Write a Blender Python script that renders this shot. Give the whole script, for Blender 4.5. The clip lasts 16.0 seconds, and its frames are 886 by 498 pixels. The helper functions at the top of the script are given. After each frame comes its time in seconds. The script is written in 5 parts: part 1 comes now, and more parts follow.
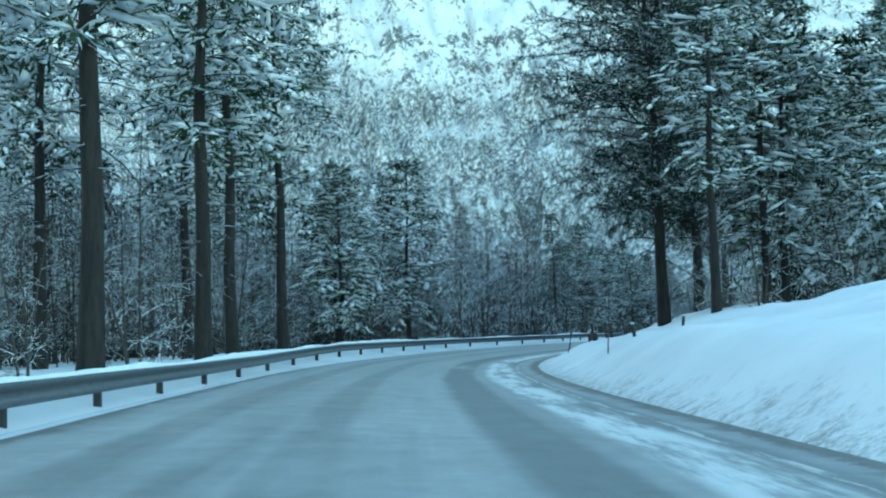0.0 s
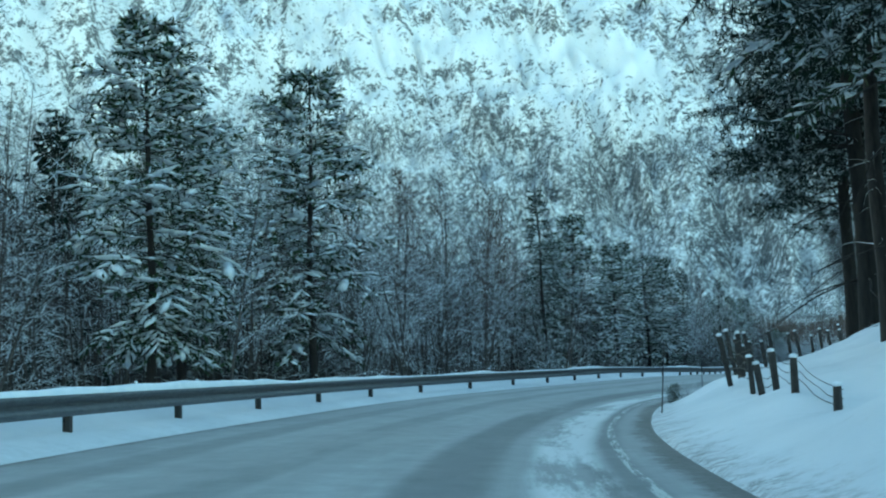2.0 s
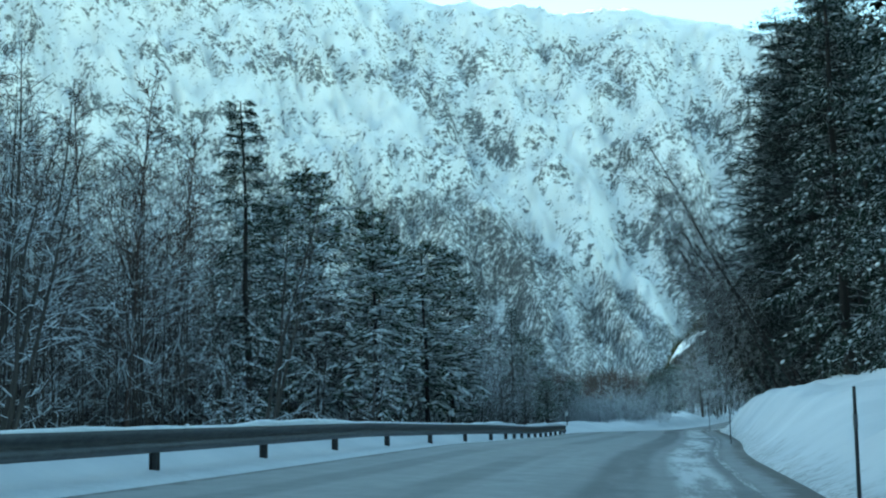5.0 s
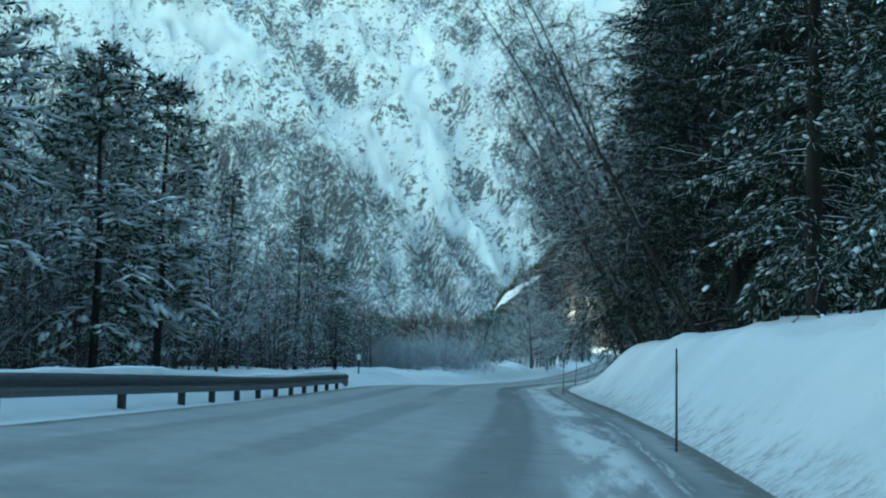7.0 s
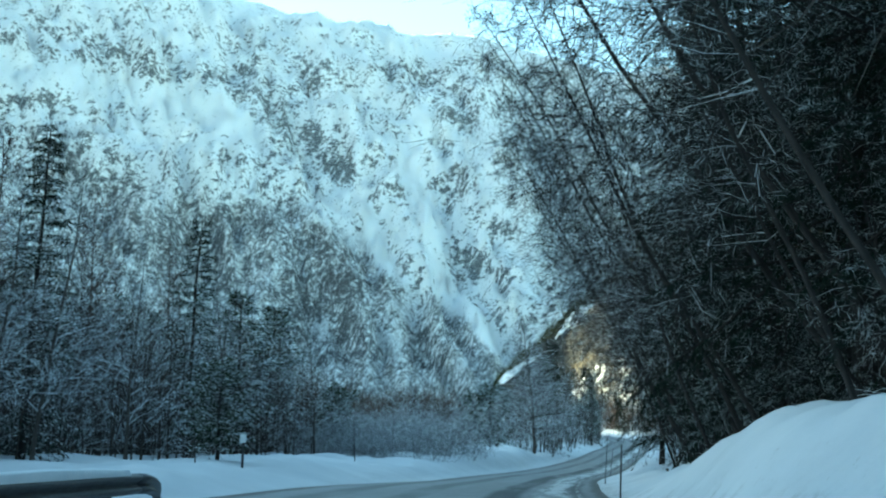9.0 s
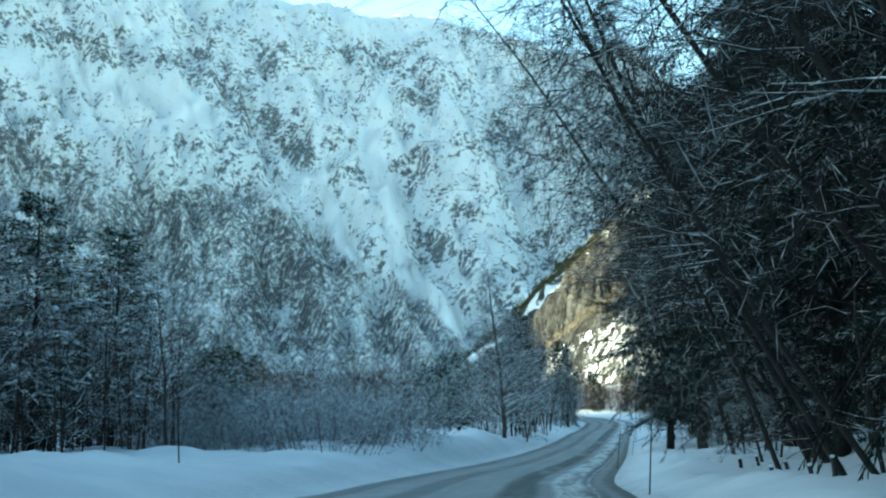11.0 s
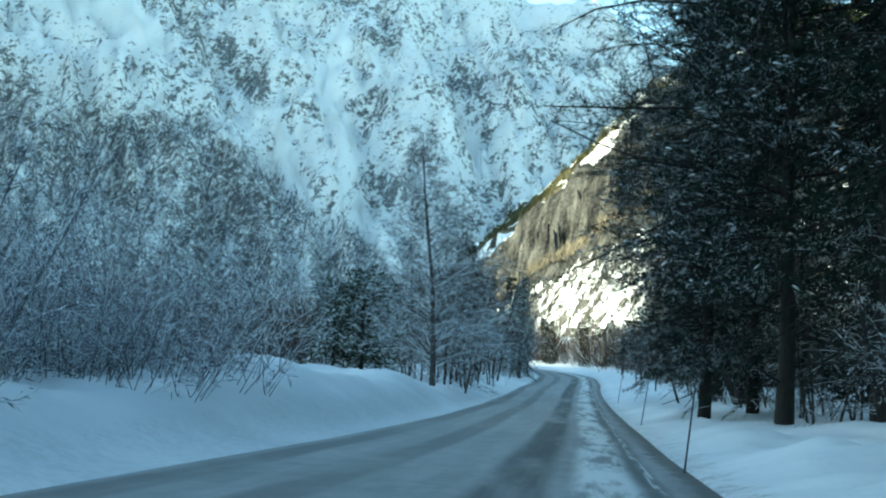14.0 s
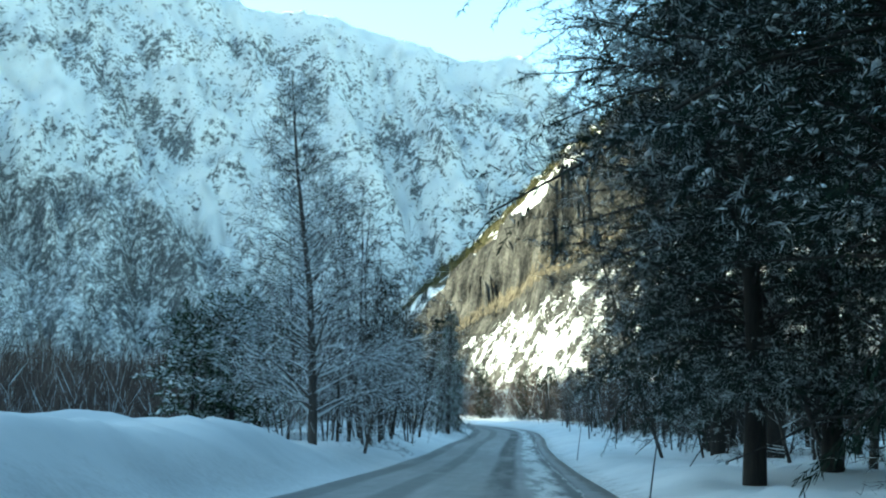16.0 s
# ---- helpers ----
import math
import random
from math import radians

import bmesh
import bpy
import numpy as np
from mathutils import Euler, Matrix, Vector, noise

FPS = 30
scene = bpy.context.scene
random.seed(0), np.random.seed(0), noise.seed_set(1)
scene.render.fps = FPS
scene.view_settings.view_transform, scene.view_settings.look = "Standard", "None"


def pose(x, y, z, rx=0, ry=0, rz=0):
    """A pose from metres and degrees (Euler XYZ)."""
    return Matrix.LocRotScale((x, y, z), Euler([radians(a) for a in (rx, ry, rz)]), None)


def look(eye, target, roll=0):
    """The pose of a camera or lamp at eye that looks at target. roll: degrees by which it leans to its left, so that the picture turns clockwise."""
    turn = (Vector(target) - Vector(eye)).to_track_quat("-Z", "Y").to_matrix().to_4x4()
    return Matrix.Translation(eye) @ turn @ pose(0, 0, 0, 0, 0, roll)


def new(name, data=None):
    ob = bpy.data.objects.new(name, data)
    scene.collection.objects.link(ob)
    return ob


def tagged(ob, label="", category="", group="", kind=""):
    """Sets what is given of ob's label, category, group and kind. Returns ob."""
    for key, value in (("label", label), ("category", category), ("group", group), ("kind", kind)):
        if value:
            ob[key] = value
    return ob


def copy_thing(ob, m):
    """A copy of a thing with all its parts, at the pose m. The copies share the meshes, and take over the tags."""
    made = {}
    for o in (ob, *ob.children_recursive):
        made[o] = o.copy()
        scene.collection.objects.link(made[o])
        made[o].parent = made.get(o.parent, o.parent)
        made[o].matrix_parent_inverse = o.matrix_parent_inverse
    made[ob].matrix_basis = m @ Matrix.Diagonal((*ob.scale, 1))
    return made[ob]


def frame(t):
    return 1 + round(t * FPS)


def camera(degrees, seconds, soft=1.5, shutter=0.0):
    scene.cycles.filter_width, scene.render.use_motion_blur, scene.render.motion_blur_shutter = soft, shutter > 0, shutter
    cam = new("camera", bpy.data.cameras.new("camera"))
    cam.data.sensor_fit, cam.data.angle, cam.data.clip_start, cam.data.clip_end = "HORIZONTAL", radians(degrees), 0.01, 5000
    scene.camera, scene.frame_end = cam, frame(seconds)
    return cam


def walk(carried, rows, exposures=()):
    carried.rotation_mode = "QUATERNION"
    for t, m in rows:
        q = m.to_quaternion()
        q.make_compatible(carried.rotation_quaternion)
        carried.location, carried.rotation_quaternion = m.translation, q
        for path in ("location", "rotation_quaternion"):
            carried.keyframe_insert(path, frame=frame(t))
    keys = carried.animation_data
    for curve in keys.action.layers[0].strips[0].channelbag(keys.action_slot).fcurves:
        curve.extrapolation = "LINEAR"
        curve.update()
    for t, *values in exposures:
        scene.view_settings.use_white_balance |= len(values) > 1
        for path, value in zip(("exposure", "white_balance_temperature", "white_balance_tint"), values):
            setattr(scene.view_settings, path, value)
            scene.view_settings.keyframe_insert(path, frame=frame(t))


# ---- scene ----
# Camera: a low car on the right-hand lane of a snowy valley road.
cam = camera(41.86, 16.0, soft=2.1)
PATH = [
    (0, (-1.178, -10.753, 0.897), (-0.986, 9.185, 2.459), -1.91),
    (0.5, (-0.239, -2.398, 0.897), (-0.474, 17.532, 2.548), -0.93),
    (1, (-0.412, 7.277, 0.894), (-0.397, 27.192, 2.734), -1.41),
    (1.5, (-0.312, 16.757, 0.898), (0.109, 36.634, 3.074), -2.37),
    (2, (-0.175, 23.21, 0.907), (0.916, 43.061, 3.092), -2.38),
    (2.5, (0.163, 29.012, 0.903), (2.383, 48.801, 2.765), -1.52),
    (3, (0.928, 34.731, 0.899), (4.341, 54.376, 2.457), -1.71),
    (3.5, (1.794, 40.246, 0.896), (6.347, 59.662, 2.406), -1.53),
    (4, (2.842, 45.626, 0.898), (8.143, 64.716, 3.627), -2.25),
    (4.2, (3.355, 47.742, 0.899), (8.244, 66.921, 3.776), -2.06),
    (6.3, (11.897, 68.479, 1.023), (19.0, 86.891, 4.266), 0.82),
    (6.5, (12.754, 70.406, 1.039), (20.255, 88.724, 3.9), 1.42),
    (7, (14.972, 75.116, 1.081), (22.938, 93.352, 3.07), 1.2),
    (7.5, (17.363, 79.751, 1.121), (24.73, 98.163, 3.719), 1.12),
    (8, (19.768, 84.42, 1.158), (27.384, 102.645, 4.3), 1.62),
    (8.2, (20.703, 86.28, 1.171), (28.462, 104.426, 4.418), 1.67),
    (10.3, (30.644, 105.206, 1.209), (38.677, 123.206, 4.595), 0.47),
    (10.5, (31.546, 106.992, 1.201), (39.692, 124.958, 4.497), 0.11),
    (11, (33.767, 111.397, 1.178), (42.245, 129.236, 4.325), -0.11),
    (11.5, (36.016, 115.679, 1.149), (44.94, 133.319, 4.177), 0.32),
    (12, (38.319, 119.812, 1.114), (47.751, 137.208, 4.012), 0.29),
    (12.5, (40.606, 123.821, 1.076), (50.395, 141.016, 3.994), 0.14),
    (13, (42.908, 127.717, 1.038), (52.855, 144.813, 4.0), 0.36),
    (13.5, (45.192, 131.524, 1.002), (54.986, 148.764, 3.623), 1.80),
    (14, (47.45, 135.274, 0.968), (56.733, 152.837, 3.282), 3.20),
    (14.5, (49.719, 138.959, 0.935), (58.955, 156.482, 3.7), 1.93),
    (15, (52.09, 142.538, 0.904), (61.55, 159.883, 4.009), 1.81),
    (15.5, (54.508, 146.063, 0.873), (64.363, 163.158, 4.137), 1.61),
    (16, (56.978, 149.55, 0.843), (67.166, 166.426, 4.221), 1.47),
]
walk(cam, [(t, look(eye, target, roll)) for t, eye, target, roll in PATH],
     [(0.0, 3.1, 6600, -20), (0.7, 3.08, 6600, -20), (1.6, 2.95, 6700, -20), (3.0, 2.86, 6700, -20), (4.2, 2.82, 6700, -20), (6.3, 2.5, 6700, -20), (6.6, 2.6, 6700, -20), (7.0, 2.76, 6650, -20), (8.0, 2.76, 6650, -20), (11.0, 2.6, 6500, -18), (16.0, 2.6, 6400, -17)])
# The car's line, from behind its start to where the road bends out of sight.
ROUTE = [(5, -75), (3, -55), (1.5, -35), (0.6, -16), (0.0, 0.0), (-0.3, 11.5), (-0.1, 23.2), (0.9, 34.6), (2.9, 45.8), (6.2, 57.0), (11.9, 68.5),
         (17.35, 79.7), (22.4, 89.0), (26.9, 97.8), (31.5, 107.0), (36.0, 115.6), (40.6, 123.8), (45.2, 131.5), (49.7, 139.0), (57.0, 149.6),
         (68.0, 165.3), (82.0, 185.5), (98.0, 208.5), (113.0, 229.5), (126.0, 250.0), (134.0, 272.0), (133.0, 300.0), (118.0, 335.0), (90.0, 370.0)]
# Skyline: azimuth to the left of +y and elevation of the ridge, in degrees; then azimuth to the right for the sunlit spur.
RIDGE_AZ, RIDGE_EL = [-80, -46, -42, -40, -38, -37, -35.5, -33, -28.5, -26, -20.5, -15, -8, 2, 32], [9, 11, 12.5, 14.3, 15.9, 16.7, 18.3, 18.6, 19.4, 20.3, 20.6, 21, 23, 24.5, 24.5]
HILL_AZ, HILL_EL = [24, 26.1, 28.5, 30, 32, 34.4, 36, 38.3, 43, 50, 80], [0.0, 4.1, 6.4, 8.0, 10.0, 12.5, 14.1, 16.2, 19, 20, 18]


# World, sun and sky ---------------------------------------------------------
SUN_AZ, SUN_EL = radians(54.0), radians(13.0)  # azimuth to the left of +y
TO_SUN = Vector((-math.sin(SUN_AZ) * math.cos(SUN_EL), math.cos(SUN_AZ) * math.cos(SUN_EL), math.sin(SUN_EL)))
world = bpy.data.worlds.new("winter_sky")
scene.world = world
world.use_nodes = True
wn = world.node_tree
sky = wn.nodes.new("ShaderNodeTexSky")
sky.sky_type, sky.sun_disc = "NISHITA", False
sky.sun_elevation, sky.sun_rotation = SUN_EL, -SUN_AZ
sky.altitude, sky.dust_density, sky.ozone_density = 300, 0.6, 1.5
wn.nodes["Background"].inputs["Strength"].default_value = 0.13
wn.links.new(sky.outputs[0], wn.nodes["Background"].inputs["Color"])
sun = new("sun", bpy.data.lights.new("sun", "SUN"))
sun.data.energy, sun.data.angle, sun.data.color = 3.6, radians(0.5), (1.0, 0.86, 0.66)
sun.matrix_world = Matrix.Translation((0, 0, 50)) @ TO_SUN.to_track_quat("Z", "Y").to_matrix().to_4x4()


# Materials ------------------------------------------------------------------
class Nodes:
    """Short hand for a node material."""

    def __init__(self, name, rough=0.7, metal=0.0, spec=0.4):
        self.mat = bpy.data.materials.new(name)
        self.mat.use_nodes = True
        self.tree = self.mat.node_tree
        self.bsdf = self.tree.nodes["Principled BSDF"]
        self.bsdf.inputs["Roughness"].default_value = rough
        self.bsdf.inputs["Metallic"].default_value = metal
        self.bsdf.inputs["Specular IOR Level"].default_value = spec

    def add(self, kind, **sockets):
        n = self.tree.nodes.new(kind)
        for k, v in sockets.items():
            self.put(n.inputs[k.replace("_", " ")], v)
        return n

    def put(self, socket, v):
        if isinstance(v, bpy.types.NodeSocket):
            self.tree.links.new(v, socket)
        else:
            socket.default_value = v

    def coords(self, which="Object"):
        return self.add("ShaderNodeTexCoord").outputs[which]

    def noise(self, vec, scale, detail=4.0, rough=0.55, dist=0.0):
        n = self.add("ShaderNodeTexNoise", Vector=vec, Scale=scale, Detail=detail, Roughness=rough, Distortion=dist)
        return n.outputs["Fac"]

    def stretch(self, vec, scale, rot=(0, 0, 0)):
        return self.add("ShaderNodeMapping", Vector=vec, Scale=scale, Rotation=rot).outputs[0]

    def ramp(self, fac, *stops):
        n = self.add("ShaderNodeValToRGB", Fac=fac)
        el = n.color_ramp.elements
        while len(el) < len(stops):
            el.new(0.5)
        for e, (p, c) in zip(el, stops):
            e.position, e.color = p, (*c, 1) if len(c) == 3 else c
        return n.outputs[0]

    def step(self, fac, a, b):
        n = self.add("ShaderNodeMapRange", Value=fac)
        n.interpolation_type = "SMOOTHSTEP"
        n.inputs["From Min"].default_value, n.inputs["From Max"].default_value = a, b
        return n.outputs[0]

    def math(self, op, a, b=0.0):
        n = self.add("ShaderNodeMath")
        n.operation = op
        self.put(n.inputs[0], a), self.put(n.inputs[1], b)
        return n.outputs[0]

    def mix(self, fac, a, b):
        n = self.add("ShaderNodeMix")
        n.data_type = "RGBA"
        self.put(n.inputs[0], fac)
        for s, v in ((n.inputs[6], a), (n.inputs[7], b)):
            self.put(s, v if isinstance(v, bpy.types.NodeSocket) else (*v, 1))
        return n.outputs[2]

    def split(self, vec):
        n = self.add("ShaderNodeSeparateXYZ", Vector=vec)
        return n.outputs

    def bump(self, height, strength=0.5, distance=0.05):
        n = self.add("ShaderNodeBump", Height=height, Strength=strength, Distance=distance)
        self.put(self.bsdf.inputs["Normal"], n.outputs[0])

    def color(self, c):
        self.put(self.bsdf.inputs["Base Color"], c if isinstance(c, bpy.types.NodeSocket) else (*c, 1))
        return self


def snow_material():
    m = Nodes("snow", 0.65, spec=0.25)
    p = m.coords()
    big, fine = m.noise(p, 0.35, 5), m.noise(p, 9.0, 6, 0.7)
    c = m.ramp(big, (0.3, (0.66, 0.69, 0.72)), (0.7, (0.74, 0.75, 0.76)))
    grit = m.step(m.noise(p, 3.2, 8, 0.75), 0.62, 0.74)
    m.color(m.mix(m.math("MULTIPLY", grit, 0.18), c, (0.35, 0.36, 0.37)))
    m.bump(m.math("ADD", m.math("MULTIPLY", m.noise(p, 2.2, 6, 0.65), 0.9), m.math("MULTIPLY", fine, 0.25)), 0.75, 0.12)
    return m.mat


def branch_snow_material():
    m = Nodes("branch_snow", 0.7, spec=0.2)
    p = m.coords()
    m.color(m.ramp(m.noise(p, 3.0, 4), (0.3, (0.62, 0.66, 0.70)), (0.7, (0.74, 0.75, 0.76))))
    m.bump(m.noise(p, 22.0, 5, 0.7), 0.6, 0.03)
    return m.mat


def verge_material():
    """Ploughed bank: snow above, dirty grit thrown up beside the carriageway (v: metres from the car's line)."""
    m = Nodes("ploughed_snow", 0.7, spec=0.25)
    p = m.coords()
    uv = m.split(m.coords("UV"))
    n = m.noise(p, 1.6, 7, 0.7)
    c = m.ramp(m.noise(p, 0.3, 5), (0.3, (0.44, 0.47, 0.50)), (0.7, (0.56, 0.58, 0.60)))
    across = m.math("ADD", uv[1], m.math("MULTIPLY", m.math("SUBTRACT", n, 0.5), 2.4))
    right = m.math("SUBTRACT", 1.0, m.step(across, 1.9, 2.7))
    left = m.step(across, -5.7, -4.9)
    left = m.math("MULTIPLY", left, m.math("ADD", 0.25, m.math("MULTIPLY", m.step(uv[1], -1.0, 1.0), 0.75)))
    dirt = m.math("MULTIPLY", m.math("MULTIPLY", right, left), m.step(m.noise(p, 7.0, 6, 0.8), 0.38, 0.62))
    specks = m.math("MULTIPLY", m.step(m.noise(p, 5.0, 8, 0.8), 0.6, 0.7), m.math("MULTIPLY", m.step(across, -7.0, -5.0), m.math("SUBTRACT", 1.0, m.step(across, 3.0, 6.5))))
    c = m.mix(m.math("MULTIPLY", dirt, 0.75), c, (0.11, 0.10, 0.09))
    c = m.mix(m.math("MULTIPLY", specks, 0.45), c, (0.17, 0.16, 0.15))
    m.color(c)
    lumps = m.add("ShaderNodeTexVoronoi", Vector=p, Scale=3.5).outputs["Distance"]
    m.bump(m.math("ADD", n, m.math("MULTIPLY", lumps, 0.3)), 0.35, 0.06)
    return m.mat


def road_material():
    """Asphalt under packed snow and slush, worn through in the wheel tracks (u: along, v: across, in metres)."""
    m = Nodes("slushy_asphalt", 0.5, spec=0.25)
    uv = m.coords("UV")
    x = m.split(uv)
    wob = m.math("MULTIPLY", m.math("SUBTRACT", m.noise(m.stretch(uv, (0.045, 0.25, 1)), 1.0, 4), 0.5), 0.7)
    v = m.math("ADD", x[1], wob)

    def track(at, wide):
        return m.math("SUBTRACT", 1.0, m.step(m.math("ABSOLUTE", m.math("SUBTRACT", v, at)), wide * 0.45, wide))

    streaks = m.noise(m.stretch(uv, (0.12, 2.6, 1)), 1.0, 7, 0.65)
    patches = m.noise(m.stretch(uv, (0.09, 0.5, 1)), 1.0, 6, 0.6)
    packed = m.step(m.math("ADD", m.math("MULTIPLY", streaks, 0.5), m.math("MULTIPLY", patches, 0.6)), 0.40, 0.66)
    worn = m.math("MAXIMUM", m.math("MAXIMUM", track(-0.3, 0.5), m.math("MULTIPLY", track(1.2, 0.34), 0.8)),
                  m.math("MULTIPLY", m.math("MAXIMUM", track(-2.2, 0.4), track(-3.7, 0.4)), 0.6))
    wet = m.step(x[0], 98.0, 132.0)
    worn = m.math("MULTIPLY", worn, m.math("ADD", 0.6, m.math("MULTIPLY", wet, 0.4)))
    worn = m.math("MULTIPLY", worn, m.math("ADD", 0.35, m.math("MULTIPLY", m.step(patches, 0.36, 0.50), 0.65)))
    strip = m.math("MULTIPLY", track(0.75, 0.5), m.step(m.noise(m.stretch(uv, (0.22, 1.6, 1)), 1.0, 6, 0.7), 0.40, 0.56))
    grain = m.noise(uv, 40.0, 5, 0.7)
    asphalt = m.ramp(grain, (0.3, (0.022, 0.024, 0.027)), (0.7, (0.055, 0.058, 0.062)))
    thin = m.ramp(m.noise(uv, 1.1, 7, 0.7), (0.3, (0.07, 0.074, 0.077)), (0.75, (0.155, 0.163, 0.167)))
    thick = m.ramp(m.noise(uv, 1.1, 7, 0.7), (0.3, (0.10, 0.106, 0.11)), (0.75, (0.2, 0.21, 0.215)))
    slush = m.mix(wet, thick, thin)
    white = m.ramp(m.noise(uv, 2.0, 6, 0.7), (0.3, (0.25, 0.262, 0.267)), (0.7, (0.39, 0.402, 0.407)))
    c = m.mix(m.math("MULTIPLY", packed, 0.6), slush, white)
    c = m.mix(m.math("MULTIPLY", worn, 0.88), c, asphalt)
    c = m.mix(m.math("MULTIPLY", strip, 0.75), c, (0.55, 0.57, 0.58))
    line = m.math("SUBTRACT", 1.0, m.step(m.math("ABSOLUTE", m.math("SUBTRACT", x[1], 1.34)), 0.04, 0.07))
    line = m.math("MULTIPLY", line, m.step(m.noise(m.stretch(uv, (0.6, 6, 1)), 1.0, 7, 0.8), 0.47, 0.57))
    c = m.mix(m.math("MULTIPLY", line, 0.6), c, (0.55, 0.56, 0.55))
    rim = m.math("ADD", x[1], m.math("MULTIPLY", m.math("SUBTRACT", m.noise(uv, 1.4, 8, 0.8), 0.5), 1.1))
    edge = m.math("MAXIMUM", m.step(rim, 1.62, 1.86), m.math("SUBTRACT", 1.0, m.step(rim, -5.0, -4.7)))
    c = m.mix(m.math("MULTIPLY", edge, 0.85), c, m.ramp(m.noise(uv, 9.0, 6, 0.8), (0.3, (0.03, 0.028, 0.025)), (0.75, (0.15, 0.14, 0.13))))
    m.color(c)
    m.put(m.bsdf.inputs["Roughness"], m.math("ADD", 0.5, m.math("MULTIPLY", packed, 0.3)))
    m.bump(m.math("ADD", m.math("MULTIPLY", streaks, 0.8), m.math("MULTIPLY", grain, 0.15)), 0.5, 0.03)
    return m.mat


TWIGS = {}


def bark_material(name, dark, light, snowy, twigs=False):
    """Bark with snow caught on what faces up."""
    m = Nodes(name, 0.85, spec=0.2)
    p = m.coords()
    rough = m.noise(m.stretch(p, (9, 9, 1.6)), 1.0, 6, 0.7)
    c = m.ramp(rough, (0.3, dark), (0.7, light))
    up = m.split(m.add("ShaderNodeNewGeometry").outputs["Normal"])[2]
    cap = m.step(m.math("ADD", up, m.math("MULTIPLY", m.math("SUBTRACT", m.noise(p, 6.0, 4), 0.5), 0.9)), 0.62 - snowy, 0.85 - snowy)
    flake = m.step(m.add("ShaderNodeNewGeometry").outputs["Random Per Island"], 0.93 - snowy, 0.97 - snowy)
    if twigs:
        cap = m.math("MAXIMUM", cap, m.math("MULTIPLY", flake, 0.75))
    m.color(m.mix(cap, c, (0.64, 0.67, 0.70)))
    m.bump(rough, 0.6, 0.02)
    if not twigs:
        TWIGS[m.mat.name] = bark_material(name + "_twigs", dark, light, snowy, True)
    return m.mat


def needle_material(name, dark, light, frost=0.0, clumps=0.0):
    """Needles or dry twigs, some of them white with rime, or with snow lying on them in clumps."""
    m = Nodes(name, 0.9, spec=0.04)
    r = m.add("ShaderNodeNewGeometry").outputs["Random Per Island"]
    c = m.ramp(r, (0.0, dark), (1.0, light))
    if frost:
        r2 = m.math("FRACT", m.math("MULTIPLY", r, 37.0))
        c = m.mix(m.math("MULTIPLY", m.step(r2, 0.96 - frost, 1.0 - frost), 0.8), c, (0.52, 0.56, 0.59))
    if clumps:
        lying = m.step(m.noise(m.stretch(m.coords(), (1.0, 1.0, 2.2)), 1.5, 3, 0.6), 0.66 - clumps, 0.74 - clumps)
        r3 = m.math("FRACT", m.math("MULTIPLY", r, 71.0))
        c = m.mix(m.math("MULTIPLY", lying, m.math("MULTIPLY", m.step(r3, 0.35, 0.6), 0.85)), c, (0.50, 0.54, 0.57))
    m.color(c)
    return m.mat


def mountain_material(name, rock_lo, rock_hi, wood, snow_bias, scale=1.0, steep=0.55, tall=0.09, grain=0.022):
    """Snow with crags breaking through in clusters, drifts in the gullies and bare woods below.
    The mesh gives "drift" (snow lies deep above 0, rock is blown bare below) and "woods"."""
    m = Nodes(name, 0.85, spec=0.15)
    p = m.coords()
    drift = m.add("ShaderNodeAttribute")
    drift.attribute_name = "drift"
    woods = m.add("ShaderNodeAttribute")
    woods.attribute_name = "woods"
    up = m.split(m.add("ShaderNodeNewGeometry").outputs["Normal"])[2]
    big, mid = m.noise(p, 0.0045 * scale, 5, 0.6), m.noise(p, 0.03 * scale, 8, 0.72)
    fine = m.noise(p, 0.15 * scale, 7, 0.78)
    streak = m.noise(m.stretch(p, (0.07 * scale, 0.07 * scale, grain * scale), (0.0, 0.5, 0.0)), 1.0, 8, 0.75)

    def part_of(v, k):
        return m.math("MULTIPLY", m.math("SUBTRACT", v, 0.5), k)

    s = m.math("MULTIPLY", up, steep)
    for v, k in ((big, 1.0), (mid, 1.6), (fine, 3.0), (streak, 2.0)):
        s = m.math("ADD", s, part_of(v, k))
    s = m.math("ADD", s, m.math("MULTIPLY", drift.outputs["Fac"], 0.34))
    snow = m.step(s, 0.06 - snow_bias, 0.30 - snow_bias)
    rock = m.ramp(fine, (0.3, rock_lo), (0.7, rock_hi))
    white = m.ramp(big, (0.3, (0.85, 0.89, 0.92)), (0.7, (0.93, 0.94, 0.95)))
    dust = m.step(m.noise(p, 0.5 * scale, 6, 0.8), 0.47, 0.6)
    c = m.mix(m.math("MAXIMUM", snow, m.math("MULTIPLY", dust, 0.35)), rock, white)
    w = m.step(m.math("ADD", woods.outputs["Fac"], part_of(m.math("ADD", mid, fine), 0.25)), 0.1, 0.7)
    dots = m.noise(m.stretch(p, (0.22, 0.22, tall)), scale, 6, 0.8)
    c = m.mix(m.math("MULTIPLY", w, m.math("MULTIPLY", m.step(dots, 0.40, 0.56), 0.85)), c, wood)
    m.color(c)
    m.bump(m.math("ADD", mid, m.math("ADD", m.math("MULTIPLY", fine, 0.8), m.math("MULTIPLY", streak, 0.8))), 1.0, 9.0 / scale)
    return m.mat


